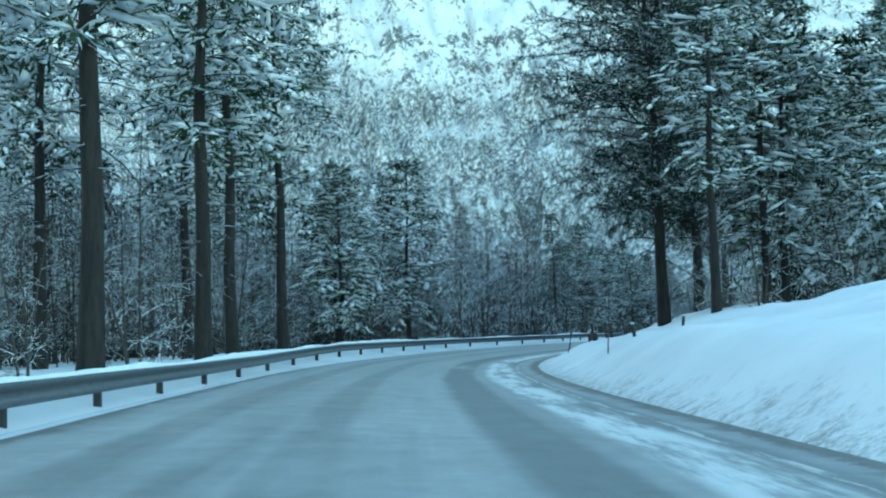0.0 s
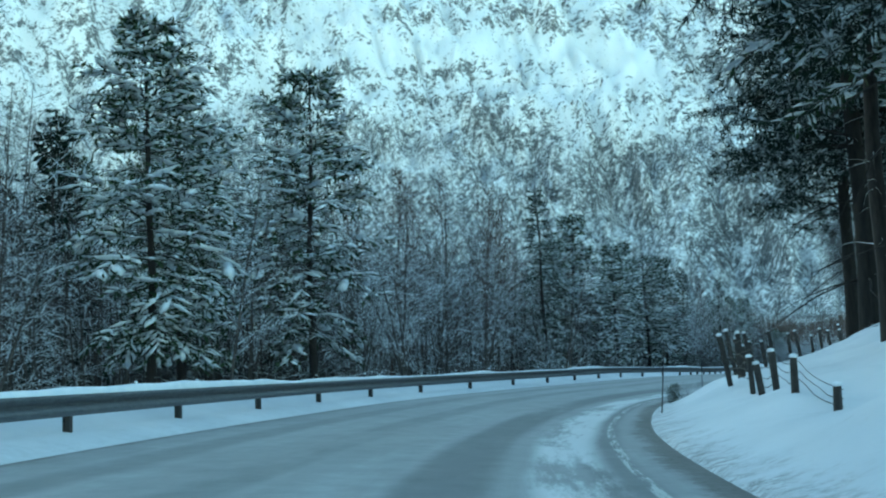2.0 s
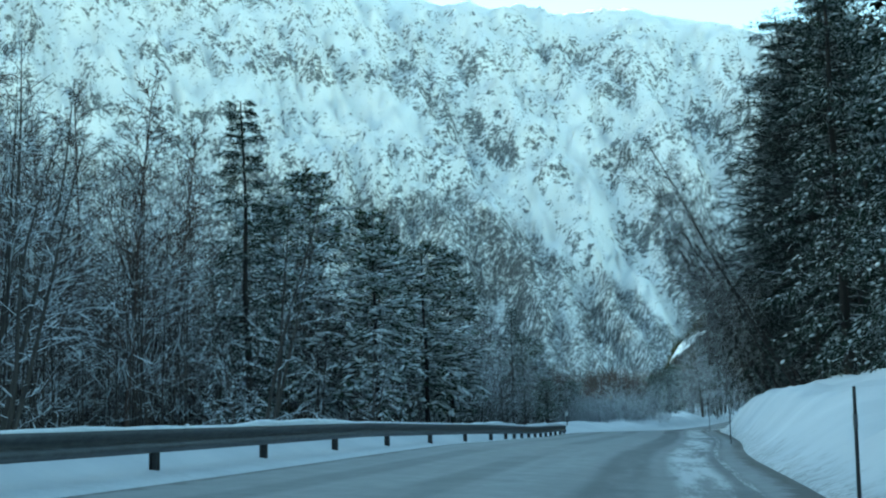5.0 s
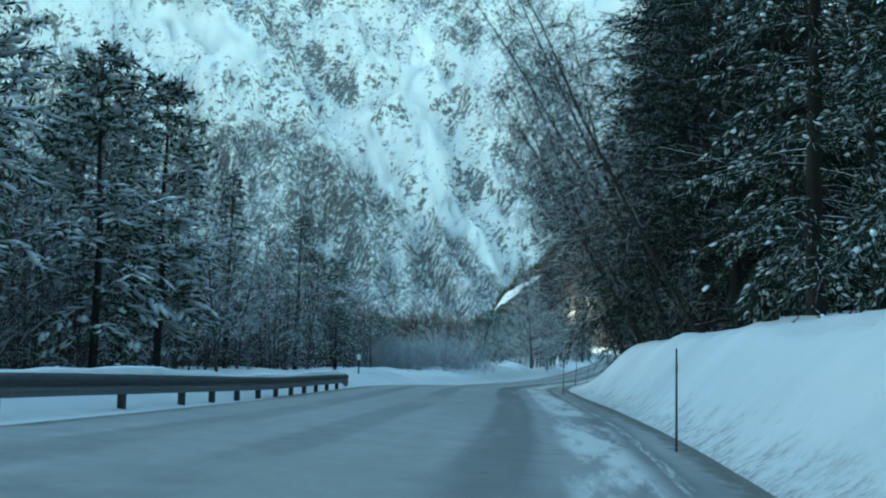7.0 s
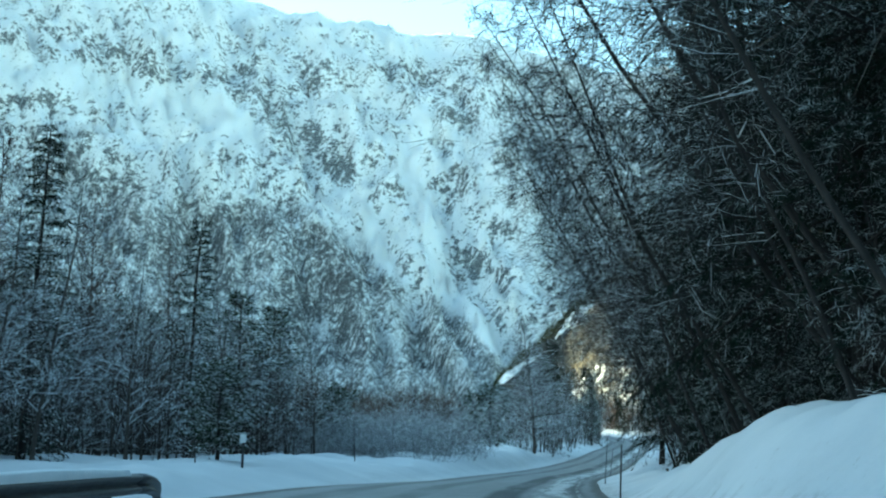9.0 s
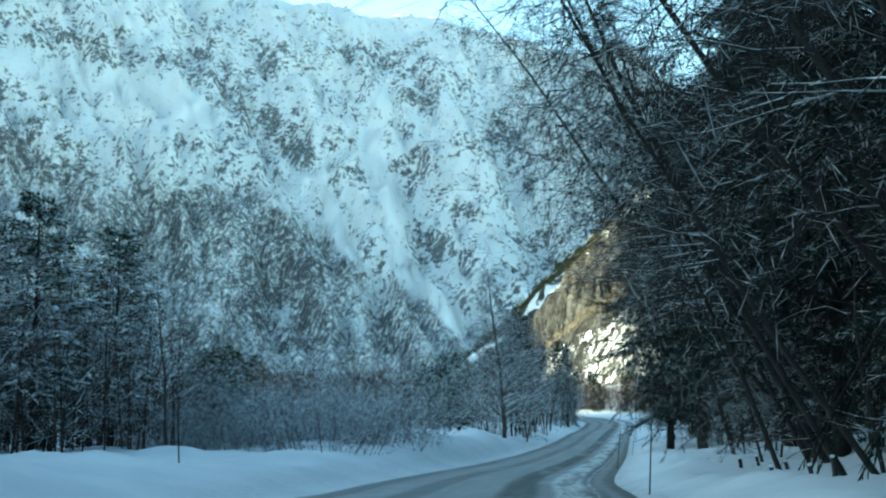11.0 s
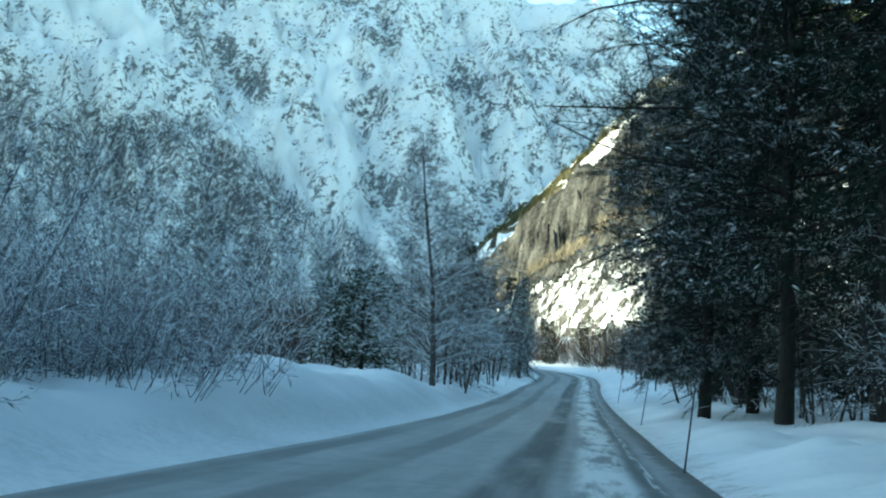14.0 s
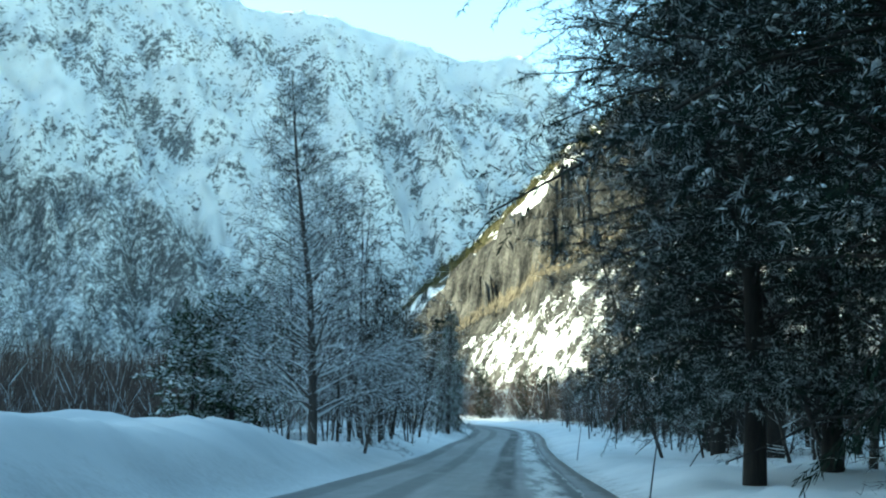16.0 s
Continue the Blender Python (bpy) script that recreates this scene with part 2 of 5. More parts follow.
SNOW, BOUGH_SNOW, VERGE, ROAD = snow_material(), branch_snow_material(), verge_material(), road_material()
PINE_BARK = bark_material("pine_bark", (0.010, 0.009, 0.009), (0.036, 0.030, 0.027), -0.12)
DARK_BARK = bark_material("dark_bark", (0.012, 0.011, 0.010), (0.045, 0.039, 0.034), -0.04)
BIRCH_BARK = bark_material("grey_bark", (0.034, 0.030, 0.028), (0.095, 0.084, 0.077), 0.24)
WILLOW_BARK = bark_material("willow_bark", (0.06, 0.063, 0.07), (0.15, 0.156, 0.168), 0.3)
BOUGH_BARK = bark_material("bough_bark", (0.008, 0.007, 0.007), (0.026, 0.022, 0.019), -0.6)
LINED_BARK = bark_material("snow_lined_bark", (0.014, 0.013, 0.013), (0.048, 0.043, 0.04), 0.03)
STEM_BARK = bark_material("sapling_bark", (0.02, 0.017, 0.015), (0.07, 0.058, 0.05), -0.1)
RED_BARK = bark_material("red_brown_bark", (0.035, 0.023, 0.02), (0.10, 0.066, 0.054), 0.06)
NEEDLES = needle_material("pine_needles", (0.014, 0.028, 0.017), (0.05, 0.074, 0.038), 0.2)
# Pine needles right of the road: their deep shade is put into the colour.
SHADED_NEEDLES = needle_material("shaded_pine_needles", (0.006, 0.012, 0.010), (0.021, 0.032, 0.023), 0.04, 0.15)
# Near-black spruce colour that carries the shade inside the woods.
SHADED_SPRUCE_NEEDLES = needle_material("shaded_spruce_needles", (0.004, 0.009, 0.007), (0.018, 0.028, 0.019))
RIMED_NEEDLES = needle_material("rimed_spruce_needles", (0.008, 0.017, 0.012), (0.03, 0.046, 0.03), 0.16)
WALL_ROCK = mountain_material("snowy_mountain", (0.055, 0.062, 0.07), (0.17, 0.182, 0.195), (0.085, 0.088, 0.095), 0.0)


def hill_material():
    """Warm cliffs with dark cracks, their shade put into the colour, dry scrub and patches of snow; the mesh gives
    "drift" and "woods".
    """
    m = Nodes("cliff_hill", 0.9, spec=0.1)
    p = m.coords()
    drift, woods = m.add("ShaderNodeAttribute"), m.add("ShaderNodeAttribute")
    drift.attribute_name, woods.attribute_name = "drift", "woods"
    up = m.split(m.add("ShaderNodeNewGeometry").outputs["Normal"])[2]
    big, mid, fine = m.noise(p, 0.03, 5, 0.6), m.noise(p, 0.16, 7, 0.7), m.noise(p, 0.7, 6, 0.75)
    cracks = m.noise(m.stretch(p, (0.12, 0.12, 0.04), (0.0, 0.4, 0.0)), 1.0, 8, 0.75)

    def part_of(v, k):
        return m.math("MULTIPLY", m.math("SUBTRACT", v, 0.5), k)

    tone = m.math("ADD", m.math("MULTIPLY", cracks, 0.7), m.math("MULTIPLY", fine, 0.3))
    # the ramp's near-black end paints the shadow inside the clefts
    rock = m.ramp(tone, (0.43, (0.012, 0.012, 0.012)), (0.5, (0.055, 0.053, 0.05)), (0.64, (0.16, 0.153, 0.142)))
    stems = m.noise(m.stretch(p, (0.9, 0.9, 0.16)), 1.0, 6, 0.75)
    tan = m.ramp(stems, (0.36, (0.055, 0.046, 0.034)), (0.64, (0.21, 0.178, 0.13)))
    olive = m.ramp(m.math("ADD", m.math("MULTIPLY", fine, 0.6), m.math("MULTIPLY", mid, 0.4)), (0.36, (0.022, 0.024, 0.012)), (0.62, (0.115, 0.10, 0.05)))
    w = m.math("ADD", woods.outputs["Fac"], m.math("ADD", part_of(mid, 0.8), part_of(fine, 0.5)))
    scrubs = m.mix(m.step(m.math("ADD", woods.outputs["Fac"], part_of(big, 0.8)), 0.75, 0.95), tan, olive)
    c = m.mix(m.step(w, 0.36, 0.56), rock, scrubs)
    s = m.math("ADD", drift.outputs["Fac"], m.math("MULTIPLY", m.math("SUBTRACT", up, 0.6), 0.7))
    for v, k in ((big, 1.0), (mid, 2.6), (fine, 1.7)):
        s = m.math("ADD", s, part_of(v, k))
    c = m.mix(m.step(s, 0.36, 0.48), c, (0.84, 0.86, 0.88))
    m.color(c)
    m.bump(m.math("ADD", cracks, m.math("ADD", m.math("MULTIPLY", mid, 0.7), m.math("MULTIPLY", fine, 0.3))), 1.0, 3.0)
    return m.mat


HILL_ROCK = hill_material()
TAN_SCRUB = needle_material("dry_scrub", (0.05, 0.042, 0.03), (0.19, 0.16, 0.115))
OLIVE_SCRUB = needle_material("olive_scrub", (0.018, 0.022, 0.011), (0.085, 0.078, 0.036))
BROWN_TWIGS = needle_material("brown_twigs", (0.03, 0.024, 0.022), (0.115, 0.085, 0.075), 0.05)
DARK_TWIGS = needle_material("dark_twigs", (0.026, 0.021, 0.02), (0.10, 0.08, 0.072), 0.34)
BARE_TWIGS = needle_material("bare_twigs", (0.035, 0.033, 0.036), (0.13, 0.125, 0.125), 0.25)


def plain_material(name, c, rough=0.6, metal=0.0, vary=0.25, scale=6.0):
    m = Nodes(name, rough, metal)
    p = m.coords()
    n = m.noise(p, scale, 6, 0.7)
    lo, hi = tuple(v * (1 - vary) for v in c), tuple(min(1, v * (1 + vary)) for v in c)
    m.color(m.ramp(n, (0.3, lo), (0.7, hi)))
    m.bump(m.noise(p, scale * 7, 4), 0.3, 0.01)
    return m.mat


STEEL = plain_material("galvanised_steel", (0.10, 0.107, 0.115), 0.55, 0.5)
POST_STEEL = plain_material("dark_steel", (0.06, 0.06, 0.062), 0.6, 0.5)
FENCE_WOOD = plain_material("weathered_wood", (0.035, 0.031, 0.028), 0.85, 0.0, 0.5, 14)
WIRE = plain_material("rusty_wire", (0.07, 0.055, 0.045), 0.6, 0.5)
WHITE_PAINT = plain_material("white_paint", (0.6, 0.62, 0.62), 0.5)
YELLOW_PAINT = plain_material("yellow_paint", (0.72, 0.42, 0.02), 0.5)
POLE_PAINT = plain_material("black_plastic", (0.02, 0.02, 0.022), 0.5)


# Building helpers -----------------------------------------------------------
def obj(name, verts, faces, material, parent=None, smooth=True):
    me = bpy.data.meshes.new(name)
    me.from_pydata(verts if isinstance(verts, list) else np.asarray(verts).tolist(), [], faces if isinstance(faces, list) else np.asarray(faces).tolist())
    me.materials.append(material)
    if smooth:
        me.shade_smooth()
    ob = new(name, me)
    ob.parent = parent
    return ob


def part(name, bm, material, parent, label=""):
    me = bpy.data.meshes.new(name)
    bm.to_mesh(me)
    bm.free()
    me.materials.append(material)
    ob = new(name, me)
    ob.parent = parent
    return tagged(ob, label)


def lattice(ix, iy, seed):
    h = np.sin(ix * 127.1 + iy * 311.7 + seed * 74.7) * 43758.5453
    return h - np.floor(h)


def vnoise(x, y, seed=0):
    """Smooth noise of 0 to 1 at points of the plane."""
    ix, iy = np.floor(x), np.floor(y)
    fx, fy = x - ix, y - iy
    fx, fy = fx * fx * (3 - 2 * fx), fy * fy * (3 - 2 * fy)
    a, b = lattice(ix, iy, seed), lattice(ix + 1, iy, seed)
    c, d = lattice(ix, iy + 1, seed), lattice(ix + 1, iy + 1, seed)
    return (a * (1 - fx) + b * fx) * (1 - fy) + (c * (1 - fx) + d * fx) * fy


def fbm(x, y, octaves=5, seed=0, gain=0.5):
    out, amp, total = 0.0, 1.0, 0.0
    for k in range(octaves):
        out, total = out + amp * vnoise(x, y, seed + k), total + amp
        x, y, amp = x * 2.03 + 7.1, y * 2.03 + 3.7, amp * gain
    return out / total


def smooth_step(v, a, b):
    t = np.clip((v - a) / (b - a), 0, 1)
    return t * t * (3 - 2 * t)


# The road's line ------------------------------------------------------------
class Line:
    """The car's line as metres along it: a smooth curve through a few points, evenly sampled."""

    def __init__(self, points):
        p = np.array(points, float)
        fine = []
        for i in range(1, len(p) - 2):
            a, b, c, d = p[i - 1:i + 3]
            t = np.linspace(0, 1, 60, endpoint=False)[:, None]
            fine.append(0.5 * (2 * b + (c - a) * t + (2 * a - 5 * b + 4 * c - d) * t**2 + (3 * b - a - 3 * c + d) * t**3))
        fine = np.concatenate(fine)
        s = np.r_[0, np.cumsum(np.hypot(*np.diff(fine, axis=0).T))]
        self.length, self.s, self.p = s[-1], s, fine
        self.zero = s[np.argmin(np.hypot(*fine.T))]  # 0 m is where the car starts

    def at(self, s, d):
        """The place s metres along and d metres to the right."""
        s = np.asarray(s, float) + self.zero
        x, y = (np.interp(s, self.s, self.p[:, k]) for k in (0, 1))
        dx, dy = (np.interp(s + 1.5, self.s, self.p[:, k]) - np.interp(s - 1.5, self.s, self.p[:, k]) for k in (0, 1))
        n = np.hypot(dx, dy)
        return x + d * dy / n, y - d * dx / n

    def near(self, x, y):
        """Metres along and to the right of the line, for a place."""
        k = np.argmin((self.p[:, 0] - x) ** 2 + (self.p[:, 1] - y) ** 2)
        s = self.s[k] - self.zero
        (ax, ay), (bx, by) = self.at(s, 0.0), self.at(s, 1.0)
        return s, (x - ax) * (bx - ax) + (y - ay) * (by - ay)


LINE = Line(ROUTE)
LEFT_EDGE, RIGHT_EDGE = -5.0, 1.9
RAIL_D, RAIL_END = -5.7, 116.0
FAR_END = LINE.length - LINE.zero - 4


def road_z(s):
    """Rise and fall of the carriageway along the line."""
    return np.interp(s, [-60, 45, 60, 80, 105, 118, 130, 150, 168, 185, 200, 220, 250, 300, 360], [-0.08, -0.08, -0.03, 0.08, 0.2, 0.2, 0.12, -0.08, -0.13, -0.04, 0.15, 0.55, 1.5, 3.4, 6.0])


def tilt(s):
    """How far the outer edge of the bend stands above the inner one."""
    return np.interp(s, [-60, 10, 40, 65, 85, 104, 125, 142], [0.22, 0.26, 0.33, 0.4, 0.36, 0.16, 0.1, 0.0])


def rail_base(s):
    """Height of the snow at the foot of the guardrail's posts."""
    return np.interp(s, [-30, 12, 20, 34, 48, 64, 80, 92, 104, 118], [0.1, 0.1, 0.14, 0.36, 0.4, 0.45, 0.5, 0.38, 0.22, 0.2])


def left_edge(s):
    """Where the snow begins on the left: further in beyond the guardrail's end."""
    return np.interp(s, [120, 142, 400], [LEFT_EDGE, -4.1, -4.1])


def height(s, d):
    """Height of the snow or the carriageway beside the line."""
    s, d = np.asarray(s, float), np.asarray(d, float)
    x, y = LINE.at(s, d)
    lump = fbm(x * 0.35, y * 0.35, 5, 3) - 0.5
    fine = fbm(x * 1.3, y * 1.3, 2, 11) - 0.5
    r = d - RIGHT_EDGE
    bank = np.interp(s, [-60, 0, 14, 28, 38, 50, 65, 78, 90, 106, 116, 124, 132, 165, 400], [1.1, 1.1, 0.85, 0.6, 0.5, 0.5, 0.6, 0.85, 1.5, 1.7, 1.6, 0.8, 0.42, 0.38, 0.4])
    back = np.interp(s, [-60, 0, 12, 24, 40, 60, 75, 95, 114, 128, 400], [2.3, 2.1, 1.75, 1.5, 1.7, 2.3, 2.2, 2.4, 2.2, 0.7, 0.7])
    right = bank * smooth_step(r, 0.0, 2.0 + lump) + (back - bank) * smooth_step(r, 1.8, 7.5 + 2 * lump) + 0.10 * r * smooth_step(r, 10, 60)
    right = right + (lump * 0.8 + fine * 0.22) * smooth_step(r, 0.1, 2.2)
    inner = left_edge(s)
    q = inner - d
    rail = 1 - smooth_step(s, RAIL_END - 4, RAIL_END + 12)
    low = tilt(s) + (rail_base(s) - road_z(s) - tilt(s)) * smooth_step(q, 0.0, 0.6) + 0.34 * smooth_step(q, 0.75, 1.7) - 0.25 * smooth_step(q, 2.5, 7) - 0.4 * smooth_step(q, 8, 30)
    high = np.interp(s, [100, 130, 150, 162, 174, 190, 201, 210, 400], [0.6, 0.5, 0.7, 0.75, 1.3, 1.15, 0.7, 0.55, 0.5]) * smooth_step(q, 0.0, 2.6 + 2 * lump) - 0.2 * smooth_step(q, 6, 22)
    left = rail * low + (1 - rail) * high + (lump * (0.3 + 0.5 * (1 - rail)) + fine * 0.16) * smooth_step(q, 0.75, 2.2)
    return road_z(s) + np.where(d > RIGHT_EDGE, right, np.where(d < inner, left, crown(d, s) - 0.08 * smooth_step(d, inner, inner + 0.4)))


def crown(d, s):
    """The carriageway's own camber, and its tilt in the bend."""
    return 0.05 * (1 - ((d + 1.55) / 3.45) ** 2) - 0.03 + tilt(s) * np.clip(0.6 - d, 0, 5.6) / 5.6


def strip(name, s_values, d_values, material, lift=0.0, shape=height):
    s, d = np.meshgrid(s_values, d_values, indexing="ij")
    x, y = LINE.at(s, d)
    z = shape(s, d) + lift
    n, m = s.shape
    k = np.arange(n * m).reshape(n, m)
    faces = np.stack([k[:-1, :-1], k[:-1, 1:], k[1:, 1:], k[1:, :-1]], -1).reshape(-1, 4)
    ob = obj(name, np.stack([x, y, z], -1).reshape(-1, 3), faces, material)
    uv = ob.data.uv_layers.new(name="metres")
    flat = np.stack([s.ravel(), d.ravel()], -1)[faces.ravel()]
    uv.data.foreach_set("uv", flat.ravel())
    return ob


ALONG = np.r_[np.arange(-45, 0, 1.5), np.arange(0, 200, 0.4), np.arange(200, FAR_END, 2.0)]
road = strip("road", ALONG, np.linspace(LEFT_EDGE - 0.3, RIGHT_EDGE + 0.3, 30), ROAD, 0.004,
             lambda s, d: road_z(s) + crown(d, s))
tagged(road, "wet grey road with packed snow, slush and bare wheel tracks", "road", kind="structure")
verge_right = strip("verge_right", ALONG, np.r_[np.arange(RIGHT_EDGE, 8, 0.22), np.arange(8, 30, 1.0), np.arange(30, 66, 4)], VERGE)
tagged(verge_right, "ploughed snowbank with grit along the road's edge", "snowbank", kind="structure")
verge_left = strip("verge_left", ALONG, -np.r_[np.arange(3.7, 10, 0.25), np.arange(10, 30, 1.2), np.arange(30, 110, 5)], VERGE)
tagged(verge_left, "snow-covered verge behind the guardrail", "snowbank", kind="structure")


def ground_sheet():
    g = np.r_[-2600, -1500, -800, np.arange(-400, 900, 40), 1300, 2000, 3000]
    x, y = np.meshgrid(g, g, indexing="ij")
    z = -0.9 + 1.0 * (fbm(x / 90, y / 90, 4, 5) - 0.5)
    n = len(g)
    k = np.arange(n * n).reshape(n, n)
    faces = np.stack([k[:-1, :-1], k[1:, :-1], k[1:, 1:], k[:-1, 1:]], -1).reshape(-1, 4)
    ob = obj("ground", np.stack([x, y, z], -1).reshape(-1, 3), faces, SNOW)
    return tagged(ob, "flat valley floor under snow", "ground", kind="structure")


ground_sheet()


# Mountains ------------------------------------------------------------------
HUB = np.array([45.0, 120.0])


def polar(name, az, rad, rise, material, label, cover, hub=HUB, lie=None, start=None):
    """A slope round the hub: azimuth in degrees to the left of +y, radius in metres."""
    a, r = np.meshgrid(np.radians(az), rad, indexing="ij")
    r = r + start(np.degrees(a)) if start else r
    x, y = hub[0] - np.sin(a) * r, hub[1] + np.cos(a) * r
    z = rise(np.degrees(a), r, x, y)
    n, m = a.shape
    k = np.arange(n * m).reshape(n, m)
    faces = np.stack([k[:-1, :-1], k[:-1, 1:], k[1:, 1:], k[1:, :-1]], -1).reshape(-1, 4)
    ob = obj(name, np.stack([x, y, z], -1).reshape(-1, 3), faces, material)
    el = np.degrees(np.arctan2(z, r))
    for key, values in (("drift", (lie or drift)(np.degrees(a), el, x, y)), ("woods", cover(np.degrees(a), el, x, y))):
        ob.data.attributes.new(key, "FLOAT", "POINT").data.foreach_set("value", values.astype(np.float32).ravel())
    return tagged(ob, label, "mountain", kind="structure")


def near_line(az, el, points, wide):
    """1 on a line of (azimuth, elevation), falling to 0 at wide degrees from it."""
    best = np.full(az.shape, 1e9)
    for (a0, e0), (a1, e1) in zip(points[:-1], points[1:]):
        u = np.clip(((az - a0) * (a1 - a0) + (el - e0) * (e1 - e0)) / ((a1 - a0) ** 2 + (e1 - e0) ** 2), 0, 1)
        best = np.minimum(best, np.hypot(az - a0 - u * (a1 - a0), el - e0 - u * (e1 - e0)))
    return 1 - smooth_step(best, wide * 0.5, wide)


GULLIES = [([(-21.3, 14.4), (-22.2, 12.3), (-22.8, 10.4), (-23.3, 7.9), (-24.5, 6.5), (-25.9, 5.2)], 0.6), ([(-19.0, 12.3), (-19.5, 11.0), (-20.1, 9.6), (-21.0, 8.3)], 0.42),
           ([(2, 17), (-4.3, 17.2), (-10, 16.8), (-13, 15.6)], 0.8), ([(-22, 16.5), (-21.5, 15)], 0.6)]
BARE = [([(-19.7, 12.1), (-20.2, 10.5), (-21, 9.1), (-21.9, 8.4)], 0.3), ([(-20.5, 13.4), (-21.1, 12)], 0.45), ([(-16.5, 15.4), (-18, 14.1)], 0.8),
        ([(-23, 10.4), (-24.3, 9.9), (-25.5, 9.1)], 0.45), ([(-22.8, 17.7), (-24, 17)], 0.7), ([(-23.9, 14), (-24.7, 13.6)], 0.5), ([(-26, 11.1), (-26.6, 10.5)], 0.45),
        ([(-28.4, 14.8), (-29.3, 13.1)], 0.8), ([(-12.9, 17.8), (-14.8, 16.5)], 0.9)]


def drift(az, el, x, y):
    out = 0 * az
    ragged = 0.45 + 1.1 * fbm(az * 1.6 + 3, el * 1.6, 4, 57, 0.6)
    for line, wide in GULLIES:
        out = np.maximum(out, near_line(az, el, line, wide * (0.6 + 0.5 * ragged)) * ragged)
    for line, wide in BARE:
        out = out - 0.55 * near_line(az, el, line, wide * 1.3)
    ridge = np.interp(az, RIDGE_AZ, RIDGE_EL)
    return out + 0.6 * smooth_step(el, ridge - 2.2, ridge - 0.8)


def woods(az, el, x, y):
    """Bare birch woods reach high on the near flank and sink to the valley floor further on."""
    line = np.interp(az, [-60, -27.5, -26.5, -23.2, -19.3, -15, -9.8, 0], [2.0, 3.2, 4.6, 7.9, 10.6, 12.4, 13.8, 15.0])
    line = line * (0.92 + 0.3 * (fbm(x / 70, y / 70, 4, 17) - 0.5))
    glade = smooth_step(fbm(az * 0.55 + el * 0.25, el * 0.9 - az * 0.2, 4, 23, 0.6), 0.50, 0.60)
    return (1 - smooth_step(el, line * 0.9, line * 1.08)) * (1 - 0.75 * glade * smooth_step(el, line * 0.25, line * 0.5))


SPUR_HUB = np.array([57.0, 150.0])
SPUR_DEEP = 160.0


def spur_foot(az):
    """The spur runs along the valley, so that its foot draws off to the left."""
    return np.interp(-az, [24, 30, 36, 42, 50, 80], [600, 480, 385, 320, 270, 230])


def spur_place(az, x, y):
    """How far up the spur a place lies (0 foot, 1 crest), plain and with its buttresses and clefts."""
    u = np.clip((np.hypot(x - SPUR_HUB[0], y - SPUR_HUB[1]) - spur_foot(az)) / SPUR_DEEP, 0, 1)
    slant = az + 16.0 * u
    clefts = np.abs(2 * fbm(slant * 0.8, u * 3.0, 4, 71, 0.55) - 1) + 0.5 * np.abs(2 * fbm(slant * 1.9 + 3, u * 7.0, 3, 73, 0.6) - 1)
    w = u + 0.12 * (fbm(az * 0.25 + 5, u * 2.0, 4, 77, 0.55) - 0.5) * (1 - smooth_step(u, 0.8, 1)) + 0.34 * (clefts - 0.3) * smooth_step(u, 0.4, 0.55) * (1 - smooth_step(u, 0.6, 0.78))
    return u, np.clip(w, 0, 1)


def scrub(az, el, x, y):
    """Dry bushes under the cliffs, olive scrub along the crest."""
    u, w = spur_place(az, x, y)
    return 0.62 * smooth_step(w, 0.44, 0.48) * (1 - smooth_step(w, 0.53, 0.56)) + 1.0 * smooth_step(w, 0.76, 0.84) + 0.5 * smooth_step(fbm(x / 16, y / 16, 4, 83), 0.5, 0.62) * (1 - smooth_step(w, 0.1, 0.35))


def talus(az, el, x, y):
    """Snow lies on the talus and on the ledges above the cliffs, not on the cliffs."""
    u, w = spur_place(az, x, y)
    v = u + 0.10 * (fbm(az * 0.8, u * 3, 4, 85, 0.6) - 0.5)
    shelf = smooth_step(v, 0.68, 0.71) * (1 - smooth_step(v, 0.78, 0.82)) * smooth_step(fbm(az * 0.7, u * 5.0, 4, 87, 0.6), 0.40, 0.5)
    crest = 0.75 * smooth_step(fbm(az * 1.3, u * 14.0, 4, 89, 0.6), 0.57, 0.64) * smooth_step(w, 0.8, 0.85)
    return 0.42 * (1 - smooth_step(w, 0.42, 0.48)) - 0.7 * smooth_step(w, 0.40, 0.47) + 2.3 * shelf + 2.0 * crest


